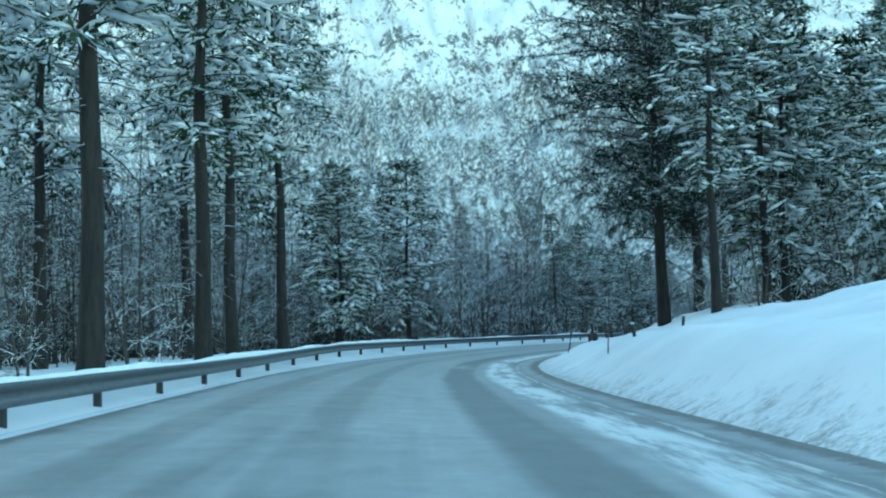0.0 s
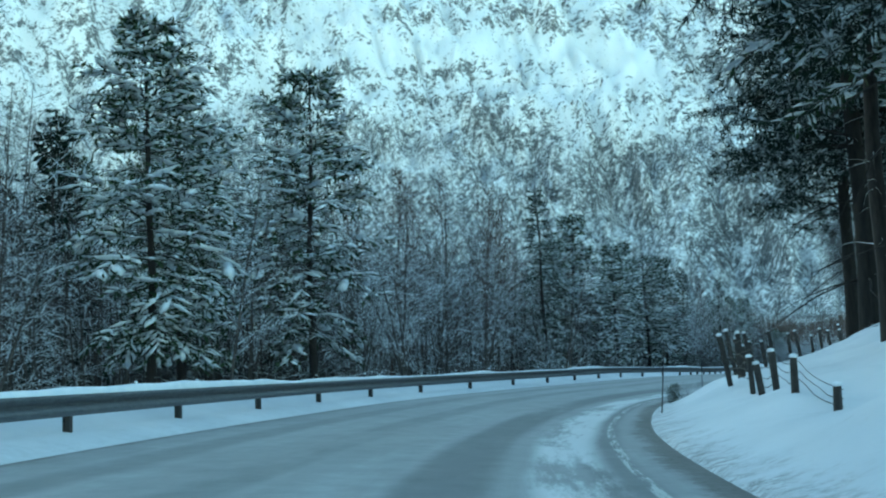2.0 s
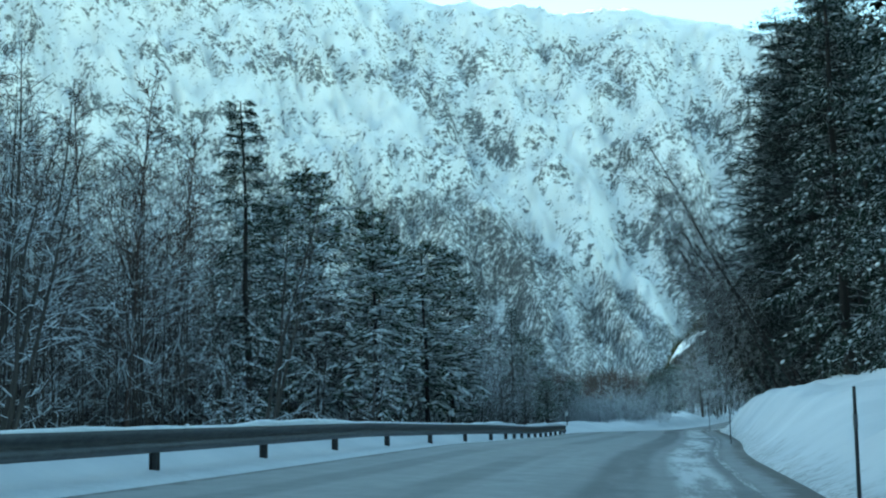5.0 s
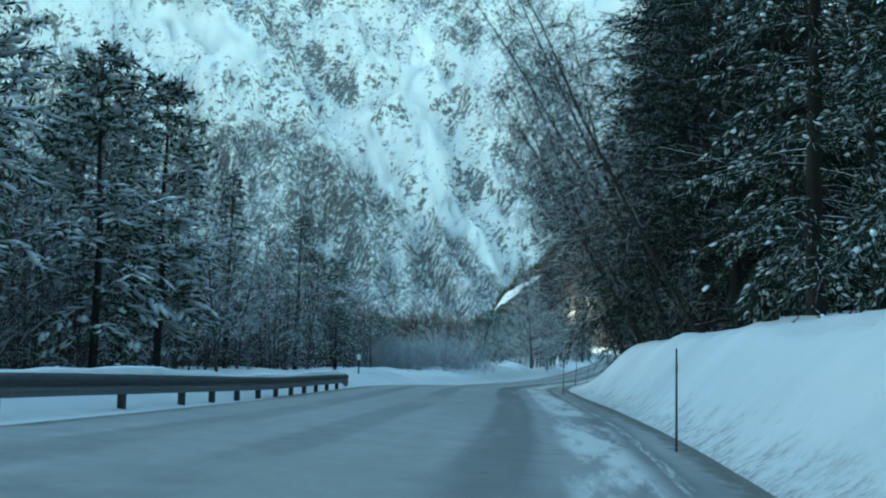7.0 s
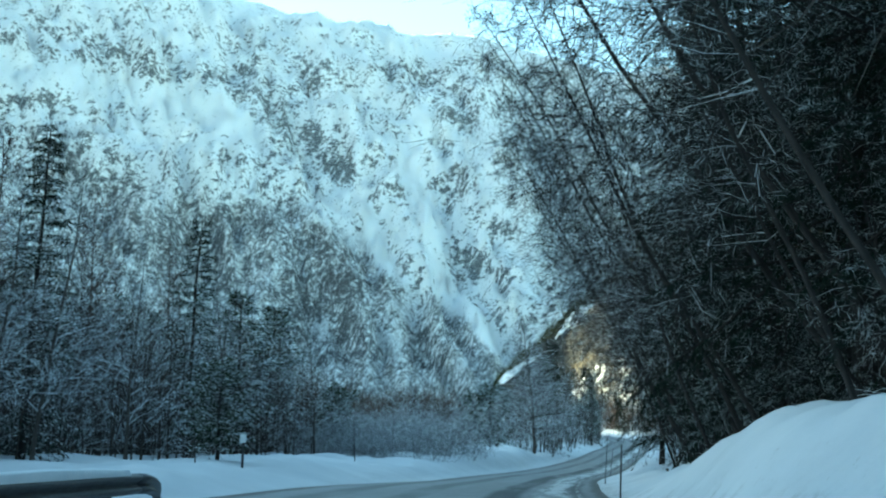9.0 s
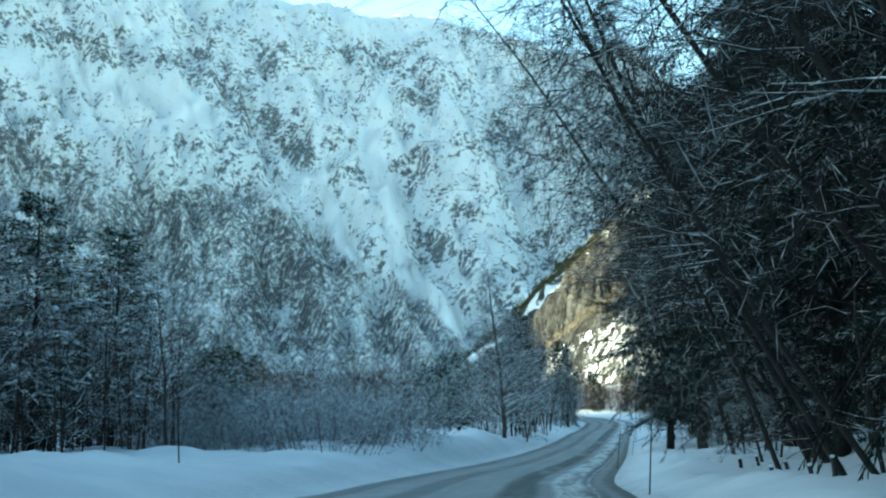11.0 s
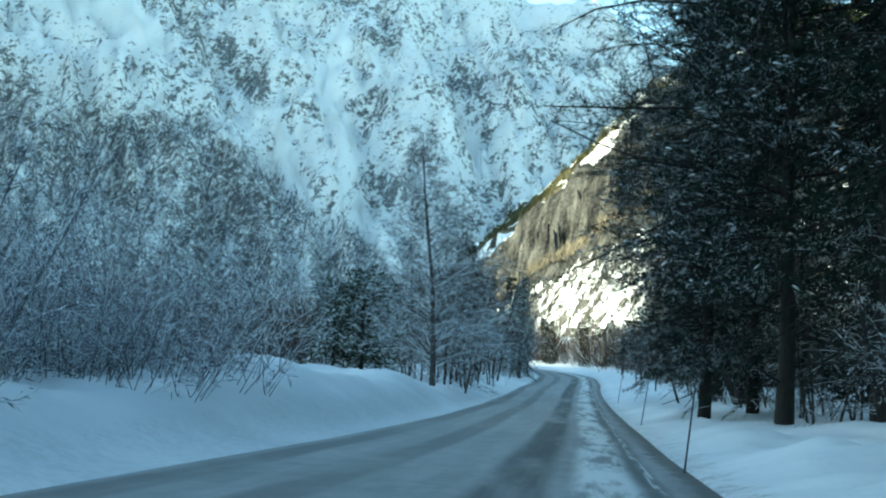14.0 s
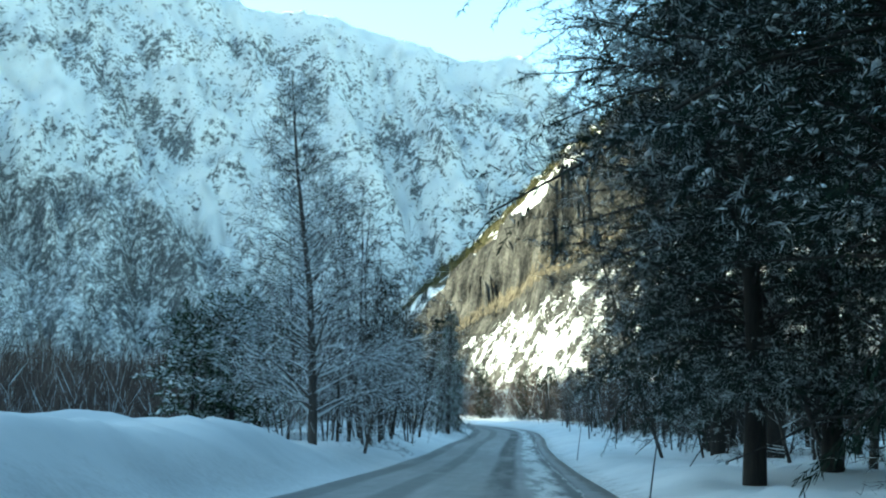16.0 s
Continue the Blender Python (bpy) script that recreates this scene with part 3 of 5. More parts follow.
def wall_rise(az, r, x, y):
    """The high wall across the valley: woods, ledges, gullies and a snow ridge."""
    top = np.tan(np.radians(np.interp(az, RIDGE_AZ, RIDGE_EL))) * 1900.0
    u = np.clip((r - 620.0) / 1280.0, 0, 1)
    form = 0.30 * u**1.5 + 0.52 * smooth_step(u, 0.28, 0.86) + 0.18 * smooth_step(u, 0.75, 1.0)
    # gullies run down the slope, leaning with height
    lean = az - 12.0 * u
    crag = 1 - np.abs(2 * fbm(lean * 0.33, u * 3.0, 5, 21, 0.55) - 1)
    crag = crag + 0.45 * (1 - np.abs(2 * fbm(lean * 0.95 + 4, u * 7.0, 4, 27, 0.55) - 1)) - 0.33
    rough = fbm(x / 95, y / 95, 6, 31, 0.6) - 0.5 + 0.3 * (fbm(x / 26, y / 26, 3, 33, 0.6) - 0.5)
    ledge = fbm(lean * 0.12 + 9, u * 9.0, 5, 41, 0.55) - 0.5
    z = top * form + (crag - 0.75) * 80 * smooth_step(u, 0.05, 0.4) * (1 - 0.8 * smooth_step(u, 0.85, 1)) + rough * (40 + 50 * smooth_step(u, 0.15, 0.5)) * (1 - 0.75 * smooth_step(u, 0.88, 1)) + ledge * 55 * smooth_step(u, 0.2, 0.5) * (1 - smooth_step(u, 0.85, 1))
    z = z * (1 - smooth_step(az, 25, 37))
    back = np.clip((r - 1900.0) / 500.0, 0, 1)
    return z - 30 * (1 - smooth_step(u, 0, 0.06)) - back * 260


def near_rise(az, r, x, y):
    """Unseen lower spur added on the sun's side; keeps the valley floor shaded."""
    fade = smooth_step(az, 10, 24) * (0.68 + 0.32 * smooth_step(az, 34, 46)) * (1 - smooth_step(az, 165, 185))
    u = np.clip((r - 330.0) / 370.0, 0, 1)
    z = 215.0 * fade * smooth_step(u, 0, 1) + (fbm(x / 60, y / 60, 6, 51, 0.55) - 0.5) * 70 * smooth_step(u, 0.05, 0.5) * fade
    return z - 25 - 150 * np.clip((r - 760) / 300, 0, 1)


def hill_rise(az, r, x, y):
    """The sunlit spur: talus, a belt of scrub, cliffs and a wooded crest; az falls from its foot to its height."""
    top = np.tan(np.radians(np.interp(-az, HILL_AZ, HILL_EL))) * (spur_foot(az) + SPUR_DEEP)
    u, w = spur_place(az, x, y)
    size = smooth_step(top, 4, 60)
    form = np.interp(w, [0, 0.25, 0.46, 0.54, 0.60, 0.66, 0.78, 1.0], [0, 0.25, 0.51, 0.57, 0.72, 0.78, 0.88, 1.0])
    rough = fbm(x / 24, y / 24, 6, 61, 0.6) - 0.5
    z = top * form + rough * (8 + 9 * smooth_step(w, 0.5, 0.6)) * size * smooth_step(u, 0.03, 0.2)
    return z - 4 - 90 * np.clip((r - spur_foot(az) - SPUR_DEEP - 10) / 120, 0, 1)


polar("mountain_wall", np.arange(38, -85, -0.2), np.r_[np.arange(600, 1900, 11.0), np.arange(1900, 2401, 60)], wall_rise, WALL_ROCK,
      "steep snow-covered mountain wall with dark crags", woods)
# added out of view to block the low sun from the road
polar("unseen_spur", np.arange(190, 8, -1.0), np.arange(300, 1061, 18.0), near_rise, WALL_ROCK, "unseen snowy spur, added to shade the valley floor", woods)
polar("sunlit_hill", np.arange(-24, -70, -0.13), np.arange(-5, SPUR_DEEP + 60, 2.0), hill_rise, HILL_ROCK,
      "sunlit cliffs above a snowy talus slope", scrub, SPUR_HUB, talus, spur_foot)
# Trees ----------------------------------------------------------------------
def tubes(a, b, ra, rb, sides=3):
    """Tapered sticks from a to b, as vertices and quads."""
    a, b, ra, rb = np.asarray(a, float), np.asarray(b, float), np.asarray(ra, float), np.asarray(rb, float)
    w = b - a
    w /= np.linalg.norm(w, axis=1, keepdims=True) + 1e-9
    side = np.cross(w, np.where(np.abs(w[:, 2:]) > 0.9, [[1.0, 0, 0]], [[0, 0, 1.0]]))
    side /= np.linalg.norm(side, axis=1, keepdims=True) + 1e-9
    other = np.cross(side, w)
    ang = np.arange(sides) * 2 * np.pi / sides + np.pi / 2
    ring = np.cos(ang)[None, :, None] * side[:, None] + np.sin(ang)[None, :, None] * other[:, None]
    verts = np.concatenate([a[:, None] + ring * ra[:, None, None], b[:, None] + ring * rb[:, None, None]], 1)
    base = np.arange(len(a))[:, None] * 2 * sides
    k = np.arange(sides)
    quads = np.stack([k, (k + 1) % sides, (k + 1) % sides + sides, k + sides], -1)
    return verts.reshape(-1, 3), (base[:, :, None] + quads[None]).reshape(-1, 4)


def sprays(at, way, length, width, up):
    """Needle sprays: slim kites from at along way."""
    side = np.cross(way, up)
    side /= np.linalg.norm(side, axis=1, keepdims=True) + 1e-9
    tip, mid = at + way * length[:, None], at + way * (length * 0.45)[:, None]
    w = side * width[:, None]
    verts = np.stack([at, mid - w, tip, mid + w], 1).reshape(-1, 3)
    return verts, np.arange(len(verts)).reshape(-1, 4)


RING = [(math.cos(a), math.sin(a), 0.0) for a in np.arange(5) * math.pi / 2.5]
OCTA = np.array(RING + [(0.05, 0.05, 0.8), (0, 0, -0.5)], float)
OCTA_F = np.array([(k, (k + 1) % 5, 5) for k in range(5)] + [((k + 1) % 5, k, 6) for k in range(5)])


def lumps(at, way, length, width, thick, rng):
    """Pillows of snow, long along way."""
    flat = way * [1, 1, 0]
    flat /= np.linalg.norm(flat, axis=1, keepdims=True) + 1e-9
    side = np.stack([-flat[:, 1], flat[:, 0], 0 * flat[:, 0]], -1)
    shape = OCTA[None] * (0.75 + 0.5 * rng.random((len(at), 7, 1)))
    verts = at[:, None] + shape[:, :, :1] * (way * length[:, None])[:, None] + shape[:, :, 1:2] * (side * width[:, None])[:, None]
    verts[:, :, 2] += shape[:, :, 2] * thick[:, None]
    return verts.reshape(-1, 3), (np.arange(len(at))[:, None, None] * 7 + OCTA_F[None]).reshape(-1, 3)


def bent(start, way, length, droop, pieces, rng, wobble=0.12):
    """Points of a limb that sags by droop over its length."""
    pts, p, w = [start], start.copy(), way.copy()
    for _ in range(pieces):
        w = w + np.array([0, 0, -droop / pieces]) + rng.normal(0, wobble, 3)
        w /= np.linalg.norm(w)
        p = p + w * length / pieces
        pts.append(p)
    return np.array(pts)


def spawn(name, label, category):
    e = new(name)
    e.empty_display_size = 0.5
    return tagged(e, label, category)


def conifer(name, label, tall, seed, crown=0.3, reach=2.4, whorls=22, per=6, taper=0.9, lift=0.15, droop=0.6, trunk_r=0.2,
            spray=0.26, wide=0.06, twigs=9, dense=3, snow=0.6, needles=None, bark=None, stubs=0, lean=0.02, clump=0.0, sticks=True, bends=5, load=1.0, plump=0.3, hang=0.0, wild=0.0, most=9.0):
    """A pine or spruce: trunk, limbs with needle sprays, and pillows of snow on them."""
    rng = np.random.default_rng(seed)
    thing = spawn(name, label, "tree")
    zs = np.linspace(0, tall, 12)
    bow = np.stack([lean * tall * (zs / tall) ** 2 + 0.05 * np.sin(zs * 0.7 + seed), 0.05 * np.sin(zs * 0.9 + 2 * seed), zs], -1)
    rr = trunk_r * (1 - 0.9 * zs / tall) + 0.012
    rr[0] *= 1.25
    bow[0, 2] = -1.2
    v, f = tubes(bow[:-1], bow[1:], rr[:-1], rr[1:], 9)
    obj("trunk", v, f, bark or PINE_BARK, thing)
    sa, sb, ra, rb, at, way, lump_at, lump_way, lump_l = [], [], [], [], [], [], [], [], []
    spots = [(crown + (1 - crown) * ((k + rng.random() * 0.8) / whorls), False) for k in range(whorls) for _ in range(per)]
    spots += [(crown * (0.25 + 0.75 * rng.random()), True) for _ in range(stubs)]
    for u, dead in spots:
        az = rng.random() * 2 * np.pi
        z = u * tall
        start = np.array([np.interp(z, zs, bow[:, 0]), np.interp(z, zs, bow[:, 1]), z])
        c = (u - crown) / (1 - crown)
        long = reach * (0.18 + 0.82 * (1 - c) ** taper) * (0.6 + 0.5 * rng.random())
        if clump:
            long = reach * (np.sin(np.pi * np.clip(0.18 + 0.78 * c, 0, 1)) ** 0.7) * (0.55 + 0.6 * rng.random())
        if dead:
            long = reach * (0.25 + 0.5 * rng.random())
        rise = lift + (0.5 * c if not dead else -0.1) + rng.normal(0, 0.1)
        w = np.array([np.cos(az), np.sin(az), rise])
        limb = bent(start, w / np.linalg.norm(w), long, droop * (1 - 0.5 * c), bends, rng)
        thick = 0.009 + 0.009 * long
        sa += list(limb[:-1]); sb += list(limb[1:])
        tk = thick * (1 - np.arange(bends + 1) / (bends + 1.5))
        ra += list(tk[:-1]); rb += list(tk[1:])
        if dead:
            continue
        for k in range(twigs):
            g = 0.2 + 0.8 * (k + rng.random()) / twigs
            i = min(int(g * bends), bends - 1)
            p = limb[i] + (limb[i + 1] - limb[i]) * (g * bends - i)
            fwd = limb[i + 1] - limb[i]
            fwd /= np.linalg.norm(fwd)
            out = np.cross(fwd, [0, 0, 1]) * (1 if k % 2 else -1)
            tw = fwd * 0.75 + out * (0.85 + 0.3 * rng.random()) + np.array([0, 0, -0.22 * droop + (0.10 + 0.4 * wild) * rng.normal()])
            tw /= np.linalg.norm(tw)
            tl = long * (0.16 + 0.30 * (1 - g)) + 0.16
            end = p + tw * tl
            if sticks:
                sa.append(p); sb.append(end); ra.append(0.009); rb.append(0.004)
            for j in range(dense):
                q = p + (end - p) * ((j + 0.6 * rng.random()) / dense)
                d = tw + rng.normal(0, 0.42 + 0.5 * wild, 3) - np.array([0, 0, hang])
                at.append(q); way.append(d / np.linalg.norm(d))
            if rng.random() < snow * (0.35 + 0.65 * g):
                lump_at.append(p + (end - p) * (0.3 + 0.5 * rng.random()) + np.array([0, 0, 0.035]))
                lump_way.append(tw); lump_l.append(load * tl * (0.18 + 0.22 * rng.random()))
    v, f = tubes(sa, sb, ra, rb, 3)
    tagged(obj("bough_wood", v, f, bark or PINE_BARK, thing), kind="stuff")
    at, way = np.array(at), np.array(way)
    n = len(at)
    up = np.array([0, 0, 1.0]) + rng.normal(0, 0.55, (n, 3))
    v, f = sprays(at, way, spray * (0.7 + 0.7 * rng.random(n)), wide * (0.7 + 0.7 * rng.random(n)), up)
    tagged(obj("foliage", v, f, needles or NEEDLES, thing, smooth=False), "dark green needles", kind="stuff")
    if lump_at:
        ll = np.minimum(np.array(lump_l), most)
        v, f = lumps(np.array(lump_at), np.array(lump_way), np.maximum(ll, 0.09), 0.03 + plump * ll, 0.03 + 0.45 * plump * ll, rng)
        tagged(obj("snow_load", v, f, BOUGH_SNOW, thing), "pillows of snow on the boughs", kind="stuff")
    return thing


def bare_tree(name, label, tall, seed, stems=1, limbs=26, shoots=7, twigs=5, reach=0.32, start=0.18, rise=0.9, trunk_r=0.1, bark=None,
              twig_r=0.011, spread=0.12, crook=0.16, thick=0.3):
    """A leafless tree or shrub whose twigs carry rime and snow."""
    rng = np.random.default_rng(seed)
    thing = spawn(name, label, "tree" if stems < 4 else "bush")
    A, B, RA, RB = [], [], [], []

    def put(pts, r0, r1, store=None):
        r = np.linspace(r0, r1, len(pts))
        (A.extend(pts[:-1]), B.extend(pts[1:]), RA.extend(r[:-1]), RB.extend(r[1:]))

    bits = 4 if stems < 4 else 2
    TA, TB, TR, TS, KA, KB, KR = [], [], [], [], [], [], []
    for s in range(stems):
        az = rng.random() * 2 * np.pi
        foot = np.array([np.cos(az), np.sin(az), 0]) * (0 if stems == 1 else 0.12 * stems**0.5 * rng.random() ** 0.5 * 2)
        w = np.array([np.cos(az) * spread * (1.5 if stems > 1 else 0.4), np.sin(az) * spread * (1.5 if stems > 1 else 0.4), 1.0]) + rng.normal(0, 0.03, 3)
        h = tall * (0.6 + 0.4 * rng.random() if stems > 1 else 1.0)
        foot[2] = -0.8
        stem = bent(foot, w / np.linalg.norm(w), h + 0.8, -0.1, 9, rng, 0.05)
        r = np.linspace(trunk_r, trunk_r * 0.12, 10)
        TA += list(stem[:-1]); TB += list(stem[1:]); TR += list(r[:-1]); TS += list(r[1:])
        for k in range(max(3, limbs // stems)):
            g = start + (1 - start) * (k + rng.random()) / max(3, limbs // stems)
            i = min(int(g * 9), 8)
            p = stem[i] + (stem[i + 1] - stem[i]) * (g * 9 - i)
            a = rng.random() * 2 * np.pi
            w = np.array([np.cos(a), np.sin(a), rise * (0.6 + 0.7 * rng.random())])
            long = h * reach * (1.12 - g) * (0.6 + 0.7 * rng.random()) + 0.25
            limb = bent(p, w / np.linalg.norm(w), long, 0.35, bits, rng, crook)
            put(limb, trunk_r * thick * (1.15 - g) + 0.006, 0.007)
            for m in range(shoots):
                q = 0.25 + 0.75 * (m + rng.random()) / shoots
                j = min(int(q * bits), bits - 1)
                p2 = limb[j] + (limb[j + 1] - limb[j]) * (q * bits - j)
                w2 = (limb[j + 1] - limb[j]) / np.linalg.norm(limb[j + 1] - limb[j]) * 0.8 + rng.normal(0, 0.55, 3) + np.array([0, 0, 0.12])
                sh = bent(p2, w2 / np.linalg.norm(w2), long * (0.28 + 0.3 * rng.random()), 0.35, 2, rng, crook)
                KA.extend(sh[:-1]); KB.extend(sh[1:] + (sh[1:] - sh[:-1]) * 0.15); KR.extend((twig_r * 1.3, twig_r))
                for n in range(twigs):
                    p3 = sh[n % 2] + (sh[n % 2 + 1] - sh[n % 2]) * rng.random()
                    w3 = (sh[-1] - sh[0]) / np.linalg.norm(sh[-1] - sh[0]) + rng.normal(0, 0.6, 3)
                    e3 = p3 + w3 / np.linalg.norm(w3) * long * (0.10 + 0.16 * rng.random())
                    KA.append(p3); KB.append(e3); KR.append(twig_r * 0.85)
    v, f = tubes(TA, TB, TR, TS, 6 if stems < 4 else 3)
    trunk = obj("stem_clump" if stems > 1 else "trunk", v, f, bark or BIRCH_BARK, thing)
    if stems > 1:
        tagged(trunk, kind="stuff")
    v, f = tubes(A, B, RA, RB, 3)
    ka, kw = np.array(KA), np.array(KB) - np.array(KA)
    kl = np.linalg.norm(kw, axis=1)
    v2, f2 = sprays(ka, kw / kl[:, None], kl, np.array(KR), rng.normal(0, 1, (len(ka), 3)))
    v, f = np.concatenate([v, v2]), np.concatenate([f, f2 + len(v)])
    tagged(obj("crown", v, f, TWIGS[(bark or BIRCH_BARK).name], thing), kind="stuff")
    return thing


# One of each kind, then copies. The first stands where it belongs.
PLACED = []


def stand(proto, x, y, size=1.0, turn=0.0, sink=0.0, leaning=0.0, group=""):
    """A copy of a tree on the snow at a place; the first call moves the tree itself."""
    s, d = LINE.near(x, y)
    z = float(height(s, d)) if -110 < d < 62 and -44 < s < FAR_END - 2 else -0.9
    m = pose(x, y, z - sink, leaning, 0, turn) @ Matrix.Diagonal((size, size, size, 1))
    if proto in PLACED:
        ob = copy_thing(proto, m)
        ob.matrix_basis = m
    else:
        PLACED.append(proto)
        ob = proto
        ob.matrix_basis = m
    if group:
        tagged(ob, group=group)
    return ob


TALL_PINES = [conifer("pine_tree", "tall snowy pine with a bare dark trunk", 19, 100 + k, crown=0.34, reach=3.4, whorls=16, per=5, droop=0.5, trunk_r=0.25,
                      clump=1, stubs=18, snow=1.0, load=1.8, wild=0.3, twigs=8, dense=9, spray=0.32, wide=0.042, sticks=False, bends=4) for k in range(2)]
FULL_PINES = [conifer("pine_tree", "bushy green pine loaded with snow", 15, 120 + k, crown=0.14, reach=3.6, whorls=18, per=6, droop=0.6, trunk_r=0.2,
                      clump=1, stubs=6, snow=1.0, load=1.9, wild=0.3, twigs=9, dense=9, spray=0.35, wide=0.048, sticks=False, bends=4) for k in range(2)]
ROADSIDE_PINES = [conifer("pine_tree", "dense shade-darkened pine with boughs down to the snowbank", 18, 185 + k, crown=0.09, reach=4.8, whorls=20, per=9, droop=0.5, trunk_r=0.2, taper=0.5,
                          clump=1, snow=0.0, wild=0.7, twigs=14, dense=86, spray=0.125, wide=0.006, needles=SHADED_NEEDLES, bark=BOUGH_BARK, sticks=True) for k in range(1)]
BUSHY_PINE = conifer("pine_tree", "low wide bushy pine dusted with snow", 7.0, 190, crown=0.16, reach=3.1, whorls=13, per=7, droop=0.3, trunk_r=0.15,
                     clump=1, stubs=4, snow=0.9, load=1.0, plump=0.35, most=0.3, wild=0.5, twigs=9, dense=9, spray=0.32, wide=0.04, sticks=False, bends=4)
LUSH_PINES = [conifer("pine_tree", "dense shade-darkened pine whose boughs hang over the road", 19, 180 + k, crown=0.25, reach=5.2, whorls=17, per=9, droop=0.4, trunk_r=0.27, taper=0.5,
                      clump=1, stubs=8, snow=0.15, load=0.6, plump=0.5, most=0.14, wild=0.8, twigs=13, dense=60, spray=0.19, wide=0.016, needles=SHADED_NEEDLES, bark=BOUGH_BARK, sticks=False) for k in range(2)]
OVER_PINE = conifer("pine_tree", "broad shade-darkened pine whose snow-lined boughs reach over the road", 18, 196, crown=0.2, reach=6.9, whorls=16, per=9, droop=0.35, trunk_r=0.24, taper=0.5,
                    clump=1, stubs=8, snow=0.3, load=0.5, plump=0.3, most=0.13, wild=0.6, twigs=14, dense=62, spray=0.17, wide=0.011, needles=SHADED_NEEDLES, bark=BOUGH_BARK, sticks=False)
SPRUCES = [conifer("spruce_tree", "dark spruce with snow on drooping boughs", 15, 140 + k, crown=0.06, reach=2.9, whorls=22, per=6, taper=0.85, lift=0.02,
                   droop=0.9, trunk_r=0.17, snow=0.55, load=0.6, plump=0.4, most=0.10, bends=4, twigs=9, dense=34, needles=RIMED_NEEDLES, spray=0.16, wide=0.011, sticks=False, hang=0.25) for k in range(2)]
SHADED_SPRUCES = [conifer("spruce_tree", "tall shade-darkened spruce with little snow", 17, 160 + k, stubs=14, crown=0.17, reach=4.2, whorls=22, per=6, taper=0.6, lift=0.05,
                        droop=0.75, trunk_r=0.2, snow=0.0, bends=5, twigs=9, dense=34, needles=SHADED_SPRUCE_NEEDLES, bark=BOUGH_BARK, spray=0.17, wide=0.008, sticks=False, hang=0.4) for k in range(2)]
BACK_SPRUCES = [conifer("spruce_tree", "shade-darkened spruce standing deep in the woods", 17, 170, crown=0.05, reach=3.6, whorls=18, per=5, taper=0.7, lift=0.05,
                        droop=0.75, trunk_r=0.2, snow=0.12, most=0.2, bends=2, twigs=6, dense=3, needles=SHADED_SPRUCE_NEEDLES, spray=0.6, wide=0.13, sticks=False)]
BIRCHES = [bare_tree("birch_tree", "bare birch with rime on its twigs", 11, 200 + k, limbs=34, shoots=7, twigs=5, reach=0.30, twig_r=0.013) for k in range(3)]
DARK_BIRCHES = [bare_tree("birch_tree", "dark bare birch with tangled branches", 14, 280 + k, limbs=38, shoots=7, twigs=6, reach=0.28, start=0.15, rise=0.8, bark=DARK_BARK,
                          twig_r=0.013, trunk_r=0.12) for k in range(2)]
THICKETS = [bare_tree("alder_tree", "thin bare alder stems dusted with snow", 8, 220 + k, stems=3, limbs=36, shoots=6, twigs=5, reach=0.28, start=0.1,
                      rise=0.6, trunk_r=0.06, twig_r=0.012) for k in range(2)]
DARK_THICKETS = [bare_tree("alder_tree", "thin dark alder stems with snow on the twigs", 8, 225 + k, stems=3, limbs=40, shoots=7, twigs=5, reach=0.3, start=0.1,
                           rise=0.35, trunk_r=0.055, twig_r=0.008, crook=0.26, bark=LINED_BARK) for k in range(2)]
RED_BIRCHES = [bare_tree("birch_tree", "bare red-brown birch with upright twigs", 12, 240 + k, limbs=56, shoots=8, twigs=7, reach=0.26, rise=1.4, bark=RED_BARK, twig_r=0.016) for k in range(2)]
BUSHES = [bare_tree("willow_bush", "bare rounded willow bush dusted with snow", 4.4, 260 + k, stems=60, limbs=340, shoots=5, twigs=4, reach=0.20, start=0.10,
                    rise=1.6, trunk_r=0.012, bark=WILLOW_BARK, twig_r=0.0085, spread=0.36) for k in range(2)]
FAR_BIRCHES = [bare_tree("birch_tree", "bare brown birch among the roadside trees", 12, 330 + k, limbs=26, shoots=5, twigs=5, reach=0.27, rise=0.9, bark=DARK_BARK,
                         twig_r=0.022, trunk_r=0.1) for k in range(2)]
LEANING_BIRCHES = [bare_tree("birch_tree", "bare birch leaning out over the road", 16, 310 + k, limbs=54, shoots=10, twigs=9, reach=0.23, start=0.34, rise=0.4, crook=0.34, bark=LINED_BARK,
                             twig_r=0.007, trunk_r=0.085, thick=0.17) for k in range(2)]
BIG_BIRCH = bare_tree("birch_tree", "tall slender bare birch with fine twigs", 17, 300, limbs=130, shoots=13, twigs=9, reach=0.27, start=0.10, rise=0.75, trunk_r=0.25, twig_r=0.014, crook=0.1, bark=BIRCH_BARK)


# Guardrail ------------------------------------------------------------------
def rail_post(thing, at):
    """An H-section steel post behind the beam."""
    x, y = LINE.at(at, RAIL_D - 0.09)
    x2, y2 = LINE.at(at, RAIL_D)
    bm = bmesh.new()
    turn = math.atan2(y2 - y, x2 - x)
    for w, d, off in ((0.09, 0.012, -0.045), (0.012, 0.12, 0.0), (0.09, 0.012, 0.045)):
        bmesh.ops.create_cube(bm, size=1, matrix=Matrix.Translation((x, y, float(rail_base(at)) - 0.05)) @ Matrix.Rotation(turn, 4, "Z") @ Matrix.Translation((off, 0, 0)) @ Matrix.Diagonal((d, w, 1.1, 1)))
    part("post", bm, POST_STEEL, thing)


